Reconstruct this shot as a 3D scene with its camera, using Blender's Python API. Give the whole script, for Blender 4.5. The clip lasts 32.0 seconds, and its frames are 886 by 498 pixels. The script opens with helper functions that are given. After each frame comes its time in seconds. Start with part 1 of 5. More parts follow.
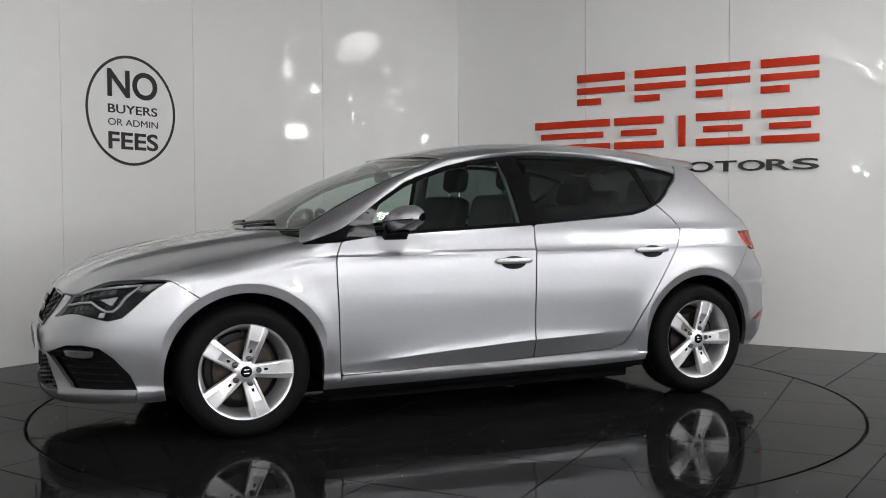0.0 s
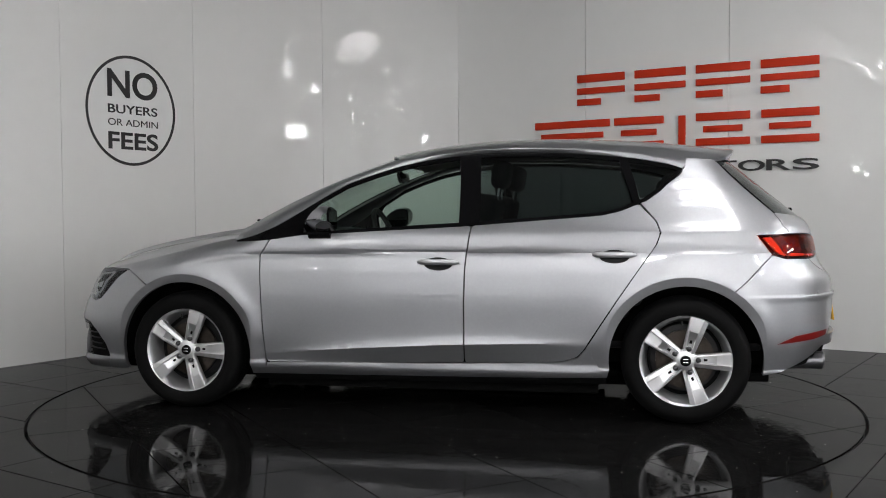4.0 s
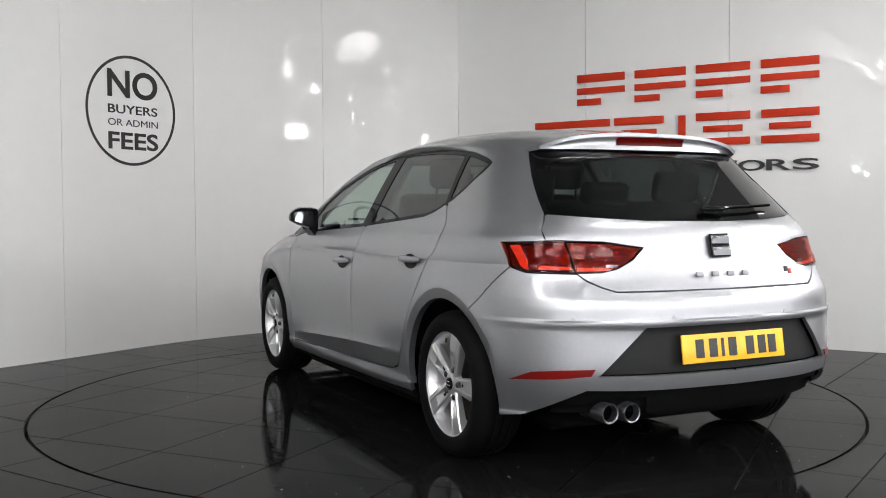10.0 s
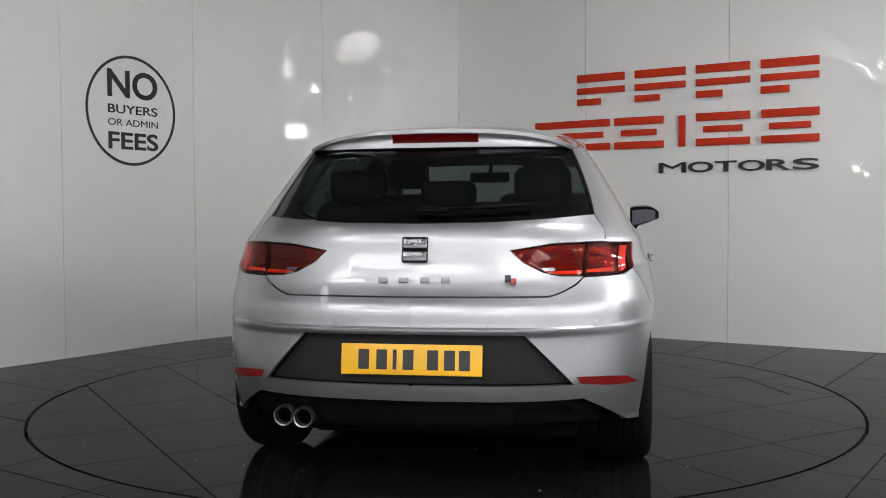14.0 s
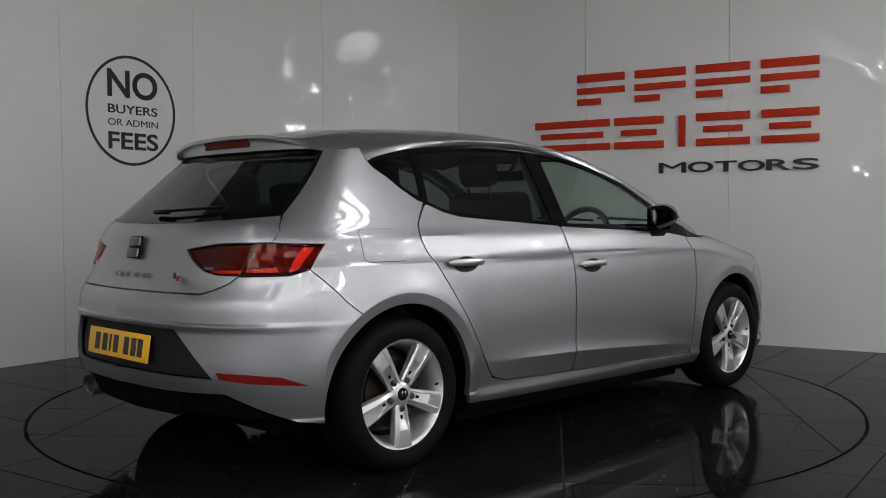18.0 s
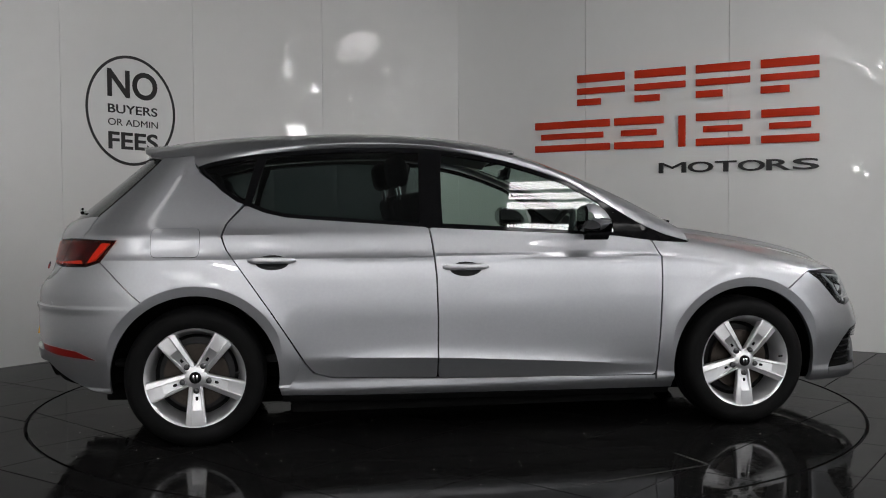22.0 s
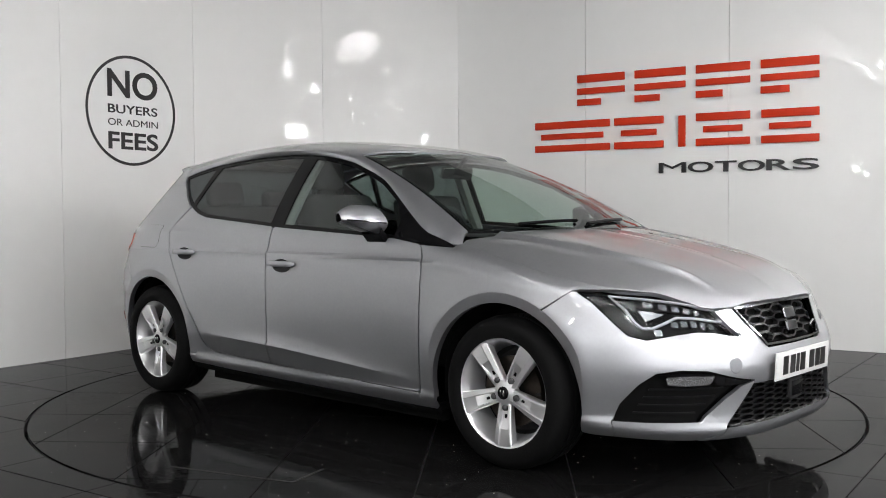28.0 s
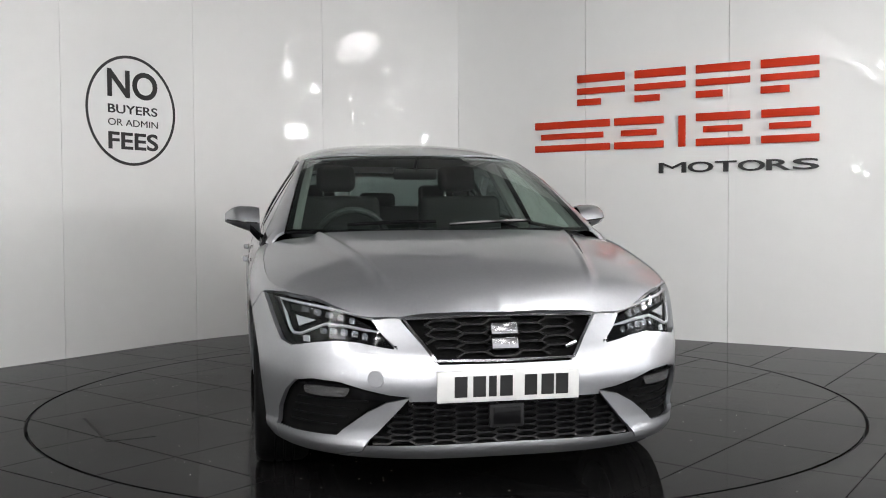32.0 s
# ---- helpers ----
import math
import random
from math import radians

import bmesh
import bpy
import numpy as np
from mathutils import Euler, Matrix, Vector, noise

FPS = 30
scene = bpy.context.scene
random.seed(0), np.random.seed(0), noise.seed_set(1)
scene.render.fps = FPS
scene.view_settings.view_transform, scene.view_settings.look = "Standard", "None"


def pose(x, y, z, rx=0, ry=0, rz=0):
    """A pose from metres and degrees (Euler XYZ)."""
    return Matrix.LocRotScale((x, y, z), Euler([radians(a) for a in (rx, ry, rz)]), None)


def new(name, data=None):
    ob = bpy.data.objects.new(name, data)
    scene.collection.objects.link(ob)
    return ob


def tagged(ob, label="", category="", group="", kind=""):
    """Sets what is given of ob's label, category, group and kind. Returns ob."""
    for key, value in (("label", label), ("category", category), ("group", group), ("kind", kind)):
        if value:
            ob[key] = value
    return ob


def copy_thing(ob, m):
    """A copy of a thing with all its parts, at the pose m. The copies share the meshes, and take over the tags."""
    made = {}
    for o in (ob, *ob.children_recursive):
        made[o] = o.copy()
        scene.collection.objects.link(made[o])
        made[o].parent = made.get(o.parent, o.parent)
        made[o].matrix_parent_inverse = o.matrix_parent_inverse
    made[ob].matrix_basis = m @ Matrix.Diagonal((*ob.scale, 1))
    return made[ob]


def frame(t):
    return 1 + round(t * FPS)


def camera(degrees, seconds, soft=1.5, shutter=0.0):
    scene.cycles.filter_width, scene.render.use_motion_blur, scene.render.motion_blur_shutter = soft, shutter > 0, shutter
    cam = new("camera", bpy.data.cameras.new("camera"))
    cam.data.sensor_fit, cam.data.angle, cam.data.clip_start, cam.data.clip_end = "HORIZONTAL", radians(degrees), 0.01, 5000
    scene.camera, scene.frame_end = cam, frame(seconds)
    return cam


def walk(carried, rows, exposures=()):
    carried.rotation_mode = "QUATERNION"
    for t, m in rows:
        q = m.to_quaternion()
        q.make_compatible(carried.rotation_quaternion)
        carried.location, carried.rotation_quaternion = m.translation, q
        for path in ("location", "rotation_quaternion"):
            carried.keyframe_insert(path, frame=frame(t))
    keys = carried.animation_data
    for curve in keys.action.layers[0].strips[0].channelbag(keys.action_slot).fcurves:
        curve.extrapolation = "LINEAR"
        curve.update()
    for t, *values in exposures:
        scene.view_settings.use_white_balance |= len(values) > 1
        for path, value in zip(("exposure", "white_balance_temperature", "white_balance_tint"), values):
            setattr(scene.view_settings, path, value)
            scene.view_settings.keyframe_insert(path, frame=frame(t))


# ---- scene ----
cam = camera(49.06, 32.0, soft=1.0)
EYE = pose(0.0, -5.625, 1.052, 90 - 2.121, 0, 0.128) @ pose(0, 0, 0, 0, 0, -0.298)
EXPOSURES = [(0, 0.03), (1, -0.12), (2, -0.17), (3, -0.30), (4.2, -0.12), (5.2, 0.30), (6, 0.46), (7, 0.56), (8, 0.58), (9, 0.58), (10, 0.36), (11, 0.18), (12, -0.04), (13, -0.04), (14, -0.12),
             (15.5, -0.15), (17, -0.27), (18, -0.81), (19, -1.31), (20, -1.61), (21, -1.11), (22, -0.56), (23, -0.46), (24, -0.38), (25, -0.28), (26.5, 0.08), (28, 0.41), (29, 0.48), (30, 0.48), (31, 0.48), (32, 0.46)]
walk(cam, [(0.0, EYE), (32.0, EYE)], EXPOSURES)

# ---- light ----
world = bpy.data.worlds.new("world")
scene.world = world
world.use_nodes = True
world.node_tree.nodes["Background"].inputs[0].default_value = (0.5, 0.5, 0.52, 1)
world.node_tree.nodes["Background"].inputs[1].default_value = 0.05


# ---- materials ----
def material(name, color, rough=0.5, metal=0.0, coat=0.0, grain=0.0, grain_scale=40.0, bump=0.0, bump_scale=60.0, spec=0.5, emit=0.0, coat_rough=0.03, coat_ior=1.5, coat_bump=False, bump_detail=3.0):
    """A principled material whose colour and roughness vary at two scales."""
    m = bpy.data.materials.new(name)
    m.use_nodes = True
    n, l = m.node_tree.nodes, m.node_tree.links
    b = n["Principled BSDF"]
    b.inputs["Base Color"].default_value = (*color, 1)
    b.inputs["Roughness"].default_value = rough
    b.inputs["Metallic"].default_value = metal
    b.inputs["Coat Weight"].default_value = coat
    b.inputs["Coat Roughness"].default_value = coat_rough
    b.inputs["Coat IOR"].default_value = coat_ior
    b.inputs["Specular IOR Level"].default_value = spec
    if emit:
        b.inputs["Emission Color"].default_value = (*color, 1)
        b.inputs["Emission Strength"].default_value = emit
    if grain or bump:
        tc = n.new("ShaderNodeTexCoord")
    if grain:
        big, small, mix, ramp = n.new("ShaderNodeTexNoise"), n.new("ShaderNodeTexNoise"), n.new("ShaderNodeMath"), n.new("ShaderNodeMix")
        big.inputs["Scale"].default_value, small.inputs["Scale"].default_value = grain_scale * 0.08, grain_scale
        big.inputs["Detail"].default_value = small.inputs["Detail"].default_value = 4
        l.new(tc.outputs["Object"], big.inputs["Vector"]), l.new(tc.outputs["Object"], small.inputs["Vector"])
        mix.operation = "MULTIPLY"
        l.new(big.outputs[0], mix.inputs[0]), l.new(small.outputs[0], mix.inputs[1])
        ramp.data_type = "RGBA"
        ramp.inputs[6].default_value = (*[max(0, c * (1 - grain)) for c in color], 1)
        ramp.inputs[7].default_value = (*[min(1, c * (1 + grain)) for c in color], 1)
        gain = n.new("ShaderNodeMath")
        gain.operation = "MULTIPLY"
        gain.inputs[1].default_value = 2.0
        l.new(mix.outputs[0], gain.inputs[0])
        l.new(gain.outputs[0], ramp.inputs[0])
        l.new(ramp.outputs[2], b.inputs["Base Color"])
    if bump:
        tex, bp = n.new("ShaderNodeTexNoise"), n.new("ShaderNodeBump")
        tex.inputs["Scale"].default_value = bump_scale
        tex.inputs["Detail"].default_value = bump_detail
        bp.inputs["Strength"].default_value = 1.0
        bp.inputs["Distance"].default_value = bump
        l.new(tc.outputs["Object"], tex.inputs["Vector"])
        l.new(tex.outputs[0], bp.inputs["Height"])
        l.new(bp.outputs[0], b.inputs["Normal"])
        if coat_bump:
            l.new(bp.outputs[0], b.inputs["Coat Normal"])
    return m


def glass(name, tint, gloss=1.0, least=0.05, most=0.85):
    """A thin pane: tinted see-through with a mirror gloss that grows towards grazing views."""
    m = bpy.data.materials.new(name)
    m.use_nodes = True
    n, l = m.node_tree.nodes, m.node_tree.links
    n.remove(n["Principled BSDF"])
    t, g, mix = n.new("ShaderNodeBsdfTransparent"), n.new("ShaderNodeBsdfGlossy"), n.new("ShaderNodeMixShader")
    f, power, gain = n.new("ShaderNodeLayerWeight"), n.new("ShaderNodeMath"), n.new("ShaderNodeMath")
    t.inputs[0].default_value = (*tint, 1)
    g.inputs[0].default_value = (gloss, gloss, gloss, 1)
    g.inputs["Roughness"].default_value = 0.0
    power.operation, power.inputs[1].default_value = "POWER", 4.5
    gain.operation, gain.inputs[1].default_value, gain.inputs[2].default_value = "MULTIPLY_ADD", most, least
    l.new(f.outputs["Facing"], power.inputs[0]), l.new(power.outputs[0], gain.inputs[0])
    l.new(gain.outputs[0], mix.inputs[0]), l.new(t.outputs[0], mix.inputs[1]), l.new(g.outputs[0], mix.inputs[2])
    l.new(mix.outputs[0], n["Material Output"].inputs[0])
    return m


PAINT = material("silver_paint", (0.366, 0.373, 0.390), 0.42, 0.95, 1.0, grain=0.05, grain_scale=900, coat_rough=0.012, coat_ior=1.5)
BLACK_TRIM = material("black_trim", (0.009, 0.009, 0.0095), 0.6, grain=0.2, grain_scale=300, spec=0.25)
GRILLE_BLACK = material("grille_black", (0.004, 0.004, 0.0042), 0.35, spec=0.2)
GLOSS_BLACK = material("gloss_black", (0.004, 0.004, 0.0044), 0.06, spec=0.1)
SHELL = material("inner_shell_black", (0.004, 0.004, 0.004), 0.9, spec=0.05)
RUBBER = material("tyre_rubber", (0.0026, 0.0026, 0.0027), 0.7, grain=0.25, grain_scale=120, bump=0.0006, bump_scale=300, spec=0.1)
ALLOY = material("silver_alloy", (0.66, 0.66, 0.67), 0.38, 0.85, 0.1, grain=0.03, grain_scale=500)
WHEEL_SHADE = material("wheel_depth_shade", (0.02, 0.02, 0.021), 0.5, 0.6)
CHROME = material("chrome", (0.75, 0.75, 0.76), 0.08, 1.0)
STEEL = material("brake_steel", (0.05, 0.042, 0.036), 0.45, 1.0, grain=0.4, grain_scale=80)
RED_LENS = material("red_lens", (0.06, 0.0018, 0.0012), 0.12, coat=0.0, spec=0.15)
MIRROR_DARK = material("mirror_glass", (0.045, 0.047, 0.052), 0.02, 1.0)
PLATE_YELLOW = material("plate_yellow", (0.78, 0.42, 0.008), 0.45, coat=0.3, grain=0.04, grain_scale=60)
PLATE_WHITE = material("plate_white", (0.56, 0.56, 0.55), 0.45, coat=0.3, grain=0.03, grain_scale=60)
INK = material("black_print", (0.008, 0.008, 0.008), 0.4)
LAMP_CLEAR = material("lamp_reflector", (0.12, 0.123, 0.13), 0.16, 0.9, bump=0.008, bump_scale=90)
FOG_CLEAR = material("fog_lamp_reflector", (0.40, 0.40, 0.41), 0.18, 0.9, bump=0.003, bump_scale=36)
BOLT_GREY = material("dark_bolt_cap", (0.045, 0.045, 0.047), 0.4, 0.3)
SATIN = material("satin_chrome", (0.15, 0.15, 0.157), 0.16, 1.0)
REFLECTOR = material("dark_red_reflector", (0.14, 0.004, 0.003), 0.3, spec=0.3)
LAMP_WHITE = material("lamp_white_guide", (0.30, 0.30, 0.315), 0.4, 0.0)
FABRIC = material("dark_seat_cloth", (0.013, 0.0125, 0.0135), 0.9, grain=0.3, grain_scale=200, bump=0.001, bump_scale=400)
DASH = material("dash_plastic", (0.018, 0.018, 0.02), 0.6, grain=0.2, grain_scale=200)
HEADLINER = material("grey_headliner", (0.16, 0.16, 0.155), 0.9, grain=0.1, grain_scale=200)
GLASS_CLEAR = glass("green_tinted_glass", (0.66, 0.76, 0.71))
GLASS_DARK = glass("privacy_glass", (0.17, 0.205, 0.20))
LENS_CLEAR = glass("clear_lens", (0.9, 0.92, 0.93), 1.0, 0.022, 0.55)
LENS_RED = glass("red_lens_cover", (0.86, 0.14, 0.06), 1.0, 0.015, 0.6)
RED_BOWL = material("dark_lamp_bowl", (0.075, 0.06, 0.06), 0.22, 0.8, bump=0.004, bump_scale=80)
RED_BAND = material("pale_light_bar", (0.72, 0.68, 0.66), 0.4, grain=0.2, grain_scale=90)
RED_CELL = material("lamp_facets", (0.11, 0.105, 0.105), 0.2, 0.9, bump=0.006, bump_scale=70)
STEEL_MARK = material("dull_chrome_mark", (0.20, 0.20, 0.21), 0.3, 0.9)
BADGE_RED = material("badge_red", (0.30, 0.012, 0.012), 0.35)
WALL_RED = material("sign_red_acrylic", (0.50, 0.030, 0.007), 0.45, spec=0.2)
SIGN_BLACK = material("sign_black_vinyl", (0.012, 0.012, 0.012), 0.4)


# ---- shape of the car body ----
# x forwards, y to the car's left, z up, origin on the ground between the wheels
PLAN = [(2.19, 0), (2.182, 0.25), (2.145, 0.45), (2.07, 0.62), (1.955, 0.745), (1.79, 0.83), (1.6, 0.872), (1.3, 0.893), (0.85, 0.893), (0.3, 0.895),
        (-0.3, 0.895), (-0.85, 0.893), (-1.3, 0.893), (-1.6, 0.868), (-1.8, 0.805), (-1.95, 0.70), (-2.055, 0.53), (-2.11, 0.33), (-2.135, 0)]
NOSE = [(0.14, 2.11), (0.18, 2.165), (0.205, 2.186), (0.228, 2.192), (0.245, 2.183), (0.29, 2.180), (0.38, 2.184), (0.45, 2.19), (0.54, 2.165), (0.60, 2.13), (0.67, 2.095), (0.75, 2.06), (1.6, 2.06)]
TAIL = [(0.15, -1.94), (0.2, -2.02), (0.27, -2.09), (0.38, -2.125), (0.45, -2.135), (0.60, -2.128), (0.632, -2.136), (0.641, -2.122), (0.685, -2.119), (0.715, -2.110), (0.745, -2.088), (0.77, -2.069), (0.80, -2.052),
        (0.91, -2.022), (0.96, -2.012), (1.008, -1.984), (1.02, -1.966), (1.05, -1.929), (1.08, -1.892), (1.2, -1.745), (1.33, -1.585), (1.42, -1.47)]
CENTRE = [(-1.66, 1.392), (-1.521, 1.402), (-1.365, 1.424), (-1.146, 1.447), (-0.897, 1.461), (-0.584, 1.469), (-0.271, 1.461), (-0.021, 1.438), (0.167, 1.406), (0.33, 1.366)]
HOOD = [(1.0, 0.985), (1.172, 0.966), (1.299, 0.947), (1.456, 0.921), (1.615, 0.890), (1.773, 0.852), (1.931, 0.803), (2.03, 0.757), (2.10, 0.705), (2.14, 0.66)]


def spline(points, n):
    """A Catmull-Rom curve through points, as n samples."""
    p = np.array(points, float)
    p = np.vstack([2 * p[0] - p[1], p, 2 * p[-1] - p[-2]])
    t = np.linspace(0, len(points) - 1 - 1e-9, n)
    i = t.astype(int)
    u = (t - i)[:, None]
    a, b, c, d = p[i], p[i + 1], p[i + 2], p[i + 3]
    return 0.5 * (2 * b + (c - a) * u + (2 * a - 5 * b + 4 * c - d) * u ** 2 + (3 * b - a - 3 * c + d) * u ** 3)


def along(points, v):
    """The smooth curve through (key, value) points, at the keys v."""
    s = spline(points, 400)
    if s[0, 0] > s[-1, 0]:
        s = s[::-1]
    return np.interp(v, s[:, 0], s[:, 1])


PLAN_CURVE = spline(PLAN, 900)
PLAN_CURVE[0, 1] = PLAN_CURVE[-1, 1] = 0
LENGTHS = np.concatenate([[0], np.cumsum(np.linalg.norm(np.diff(PLAN_CURVE, axis=0), axis=1))])
WHEEL_X, WHEEL_Z = 1.318, 0.314


def step(a, b, v):
    u = np.clip((v - a) / (b - a), 0, 1)
    return u * u * (3 - 2 * u)


def smooth(v, xs, ys):
    """A curve through points with no kinks and no overshoot."""
    xs, ys = np.array(xs, float), np.array(ys, float)
    h = np.diff(xs)
    d = np.diff(ys) / h
    m = np.concatenate([[d[0]], np.where(d[:-1] * d[1:] > 0, 2 * d[:-1] * d[1:] / np.where(d[:-1] + d[1:] == 0, 1, d[:-1] + d[1:]), 0), [d[-1]]])
    v = np.clip(v, xs[0], xs[-1])
    i = np.clip(np.searchsorted(xs, v, side="right") - 1, 0, len(h) - 1)
    t = (v - xs[i]) / h[i]
    return (2 * t ** 3 - 3 * t * t + 1) * ys[i] + (t ** 3 - 2 * t * t + t) * h[i] * m[i] + (3 * t * t - 2 * t ** 3) * ys[i + 1] + (t ** 3 - t * t) * h[i] * m[i + 1]


def door_crease(x):
    return smooth(x, [-0.85, -0.77, -0.2, 0.16, 0.46, 0.85, 0.95], [0.398, 0.396, 0.381, 0.362, 0.344, 0.312, 0.302])


def crease_radius(a):
    """Radius of the crease over a wheel arch at an angle in degrees: it runs out into the lip at both ends."""
    return 0.3765 + 0.041 * step(-2, 32, a) * (1 - step(148, 182, a))


def half_width(x, z):
    """Half the car's width at x and height z, where the side is full."""
    x, z = np.broadcast_arrays(np.asarray(x, float), np.asarray(z, float))
    line = 0.85 - 0.012 * step(0.0, 1.0, x) - 0.15 * step(0.9, 1.95, x)
    door = step(-1.05, -0.7, x) * (1 - step(0.8, 1.0, x))
    y = smooth(z, [0.15, 0.185, 0.215, 0.24, 0.262, 0.272, 0.285, 0.33, 0.40, 0.50, 0.62, 0.74, 0.85], [0.79, 0.835, 0.858, 0.869, 0.871, 0.866, 0.867, 0.873, 0.883, 0.891, 0.8955, 0.892, 0.879])
    # ledge low on the doors: crisp below, soft above, tapering to both ends
    zc = door_crease(x)
    ridge = 0.013 * step(-0.95, -0.25, x) * (1 - step(0.35, 0.9, x)) + 0.003 * door
    y = y + ridge * np.where(z > zc, np.exp(-np.maximum(z - zc, 0) / 0.04), np.clip(1 - (zc - z) / 0.10, 0, 1))
    q = z - line
    cabin = smooth(q, [0, 0.014, 0.10, 0.15, 0.25, 0.35, 0.45, 0.52, 0.7], [0, 0.011, 0.042, 0.072, 0.1267, 0.1867, 0.252, 0.301, 0.4388])
    u = np.clip(q / 0.115, 0, 0.995)
    wing = 0.17 * (1 - np.sqrt(1 - u * u))
    base = np.where(z < line, y, np.minimum(y, np.interp(line, [0.6, 0.74, 0.85], [0.894, 0.892, 0.879])))
    f = step(0.85, 1.02, x)
    y = np.where(q > 0, base - cabin * (1 - f) - wing * f, y)
    # a faint crease along the shoulder
    y = y + 0.004 * np.exp(-(q / 0.012) ** 2) * (1 - step(1.3, 1.6, x)) * step(-0.95, -0.6, x)
    # crease at the rear haunch
    y = y + 0.0055 * np.where(z > 0.957, np.exp(-(z - 0.957) / 0.012), np.exp(-(0.957 - z) / 0.045)) * (1 - step(-1.1, -0.75, x))
    for wx in (WHEEL_X, -WHEEL_X):
        r = np.hypot(x - wx, z - WHEEL_Z)
        # flared lip: a chamfer facing slightly down, with a crease above it
        d = r - crease_radius(np.degrees(np.arctan2(z - WHEEL_Z, x - wx)))
        y = y + 0.0105 * np.where(d > 0, np.exp(-(d / 0.055) ** 2), np.maximum(1 + d / 0.048, -0.3)) * step(0.2, 0.3, z)
    return y


def body(s, z):
    """A point of the body's skin at length s round the plan (0 at the nose) and height z."""
    s, z = np.broadcast_arrays(np.asarray(s, float), np.asarray(z, float))
    qx, qy = np.interp(s, LENGTHS, PLAN_CURVE[:, 0]), np.interp(s, LENGTHS, PLAN_CURVE[:, 1])
    nose, tail = smooth(z, *zip(*NOSE)), smooth(z, *zip(*TAIL))
    x = np.where(qx > 1.3, 1.3 + (qx - 1.3) * (nose - 1.3) / 0.89, qx)
    x = np.where(qx < -1.3, -1.3 + (qx + 1.3) * (-1.3 - tail) / 0.835, x)
    y = qy * half_width(x, z) / 0.895
    return np.stack([x, y, z], -1)


def s_of_x(x, z):
    """Length round the plan at which the skin reaches x on the car's side."""
    ss = np.linspace(0.25, LENGTHS[-1] - 0.2, 500)
    b = body(ss, np.full_like(ss, z))
    return float(np.interp(-x, -b[:, 0], ss))


def s_of_y(y, z, rear):
    """Length round the plan at which the front or rear skin reaches y."""
    ss = np.linspace(LENGTHS[-1], LENGTHS[-1] - 1.1, 400) if rear else np.linspace(0, 1.1, 400)
    b = body(ss, np.full_like(ss, z))
    return float(np.interp(y, b[:, 1], ss))


def side(points):
    """Outline on the skin from (x, z) points of the side."""
    return [(s_of_x(x, z), z) for x, z in points]


def front(points):
    return [(s_of_y(y, z, False), z) for y, z in points]


def rear(points):
    return [(s_of_y(y, z, True), z) for y, z in points]


def clip(poly, axis, limit, sign):
    """The part of a polygon on one side of a line across an axis."""
    out = []
    for i, a in enumerate(poly):
        b = poly[(i + 1) % len(poly)]
        da, db = sign * (a[axis] - limit), sign * (b[axis] - limit)
        if da >= 0:
            out.append(a)
        if (da > 0 and db < 0) or (da < 0 and db > 0):
            k = da / (da - db)
            p = [a[0] + k * (b[0] - a[0]), a[1] + k * (b[1] - a[1])]
            p[axis] = limit
            out.append(tuple(p))
    return out


def without_spurs(f, points):
    """A face less the edges that run out and straight back."""
    again = True
    while again and len(f) > 2:
        again = False
        for i in range(len(f)):
            a, b, c = points[f[i - 1]], points[f[i]], points[f[(i + 1) % len(f)]]
            ax, ay, bx, by = b[0] - a[0], b[1] - a[1], c[0] - b[0], c[1] - b[1]
            if f[i - 1] == f[(i + 1) % len(f)] or (abs(ax * by - ay * bx) < 1e-9 and ax * bx + ay * by < 0):
                del f[i]
                if len(f) > 1 and f[i - 1] == f[i % len(f)]:
                    del f[i % len(f)]
                again = True
                break
    return f if len(set(f)) == len(f) else list(dict.fromkeys(f))


def cells(outline, du, dv):
    """An outline cut into a grid: 2D points and faces."""
    us, vs = [p[0] for p in outline], [p[1] for p in outline]
    u0, v0 = min(us), min(vs)
    nu, nv = max(1, math.ceil((max(us) - u0) / du)), max(1, math.ceil((max(vs) - v0) / dv))
    du, dv = (max(us) - u0) / nu, (max(vs) - v0) / nv
    index, points, faces = {}, [], []

    def at(p):
        k = (round(p[0] * 20000), round(p[1] * 20000))
        if k not in index:
            index[k] = len(points)
            points.append(p)
        return index[k]

    for i in range(nu):
        strip = clip(clip(outline, 0, u0 + i * du, 1), 0, u0 + (i + 1) * du, -1)
        if len(strip) < 3:
            continue
        for j in range(nv):
            c = clip(clip(strip, 1, v0 + j * dv, 1), 1, v0 + (j + 1) * dv, -1)
            f = []
            for p in c:
                k = at(p)
                if not f or f[-1] != k:
                    f.append(k)
            if len(f) > 1 and f[0] == f[-1]:
                f.pop()
            f = without_spurs(f, points)
            if len(f) > 2:
                area = sum(points[f[n]][0] * points[f[(n + 1) % len(f)]][1] - points[f[(n + 1) % len(f)]][0] * points[f[n]][1] for n in range(len(f)))
                if abs(area) > 1e-8:
                    faces.append(f if area > 0 else f[::-1])
    return points, faces


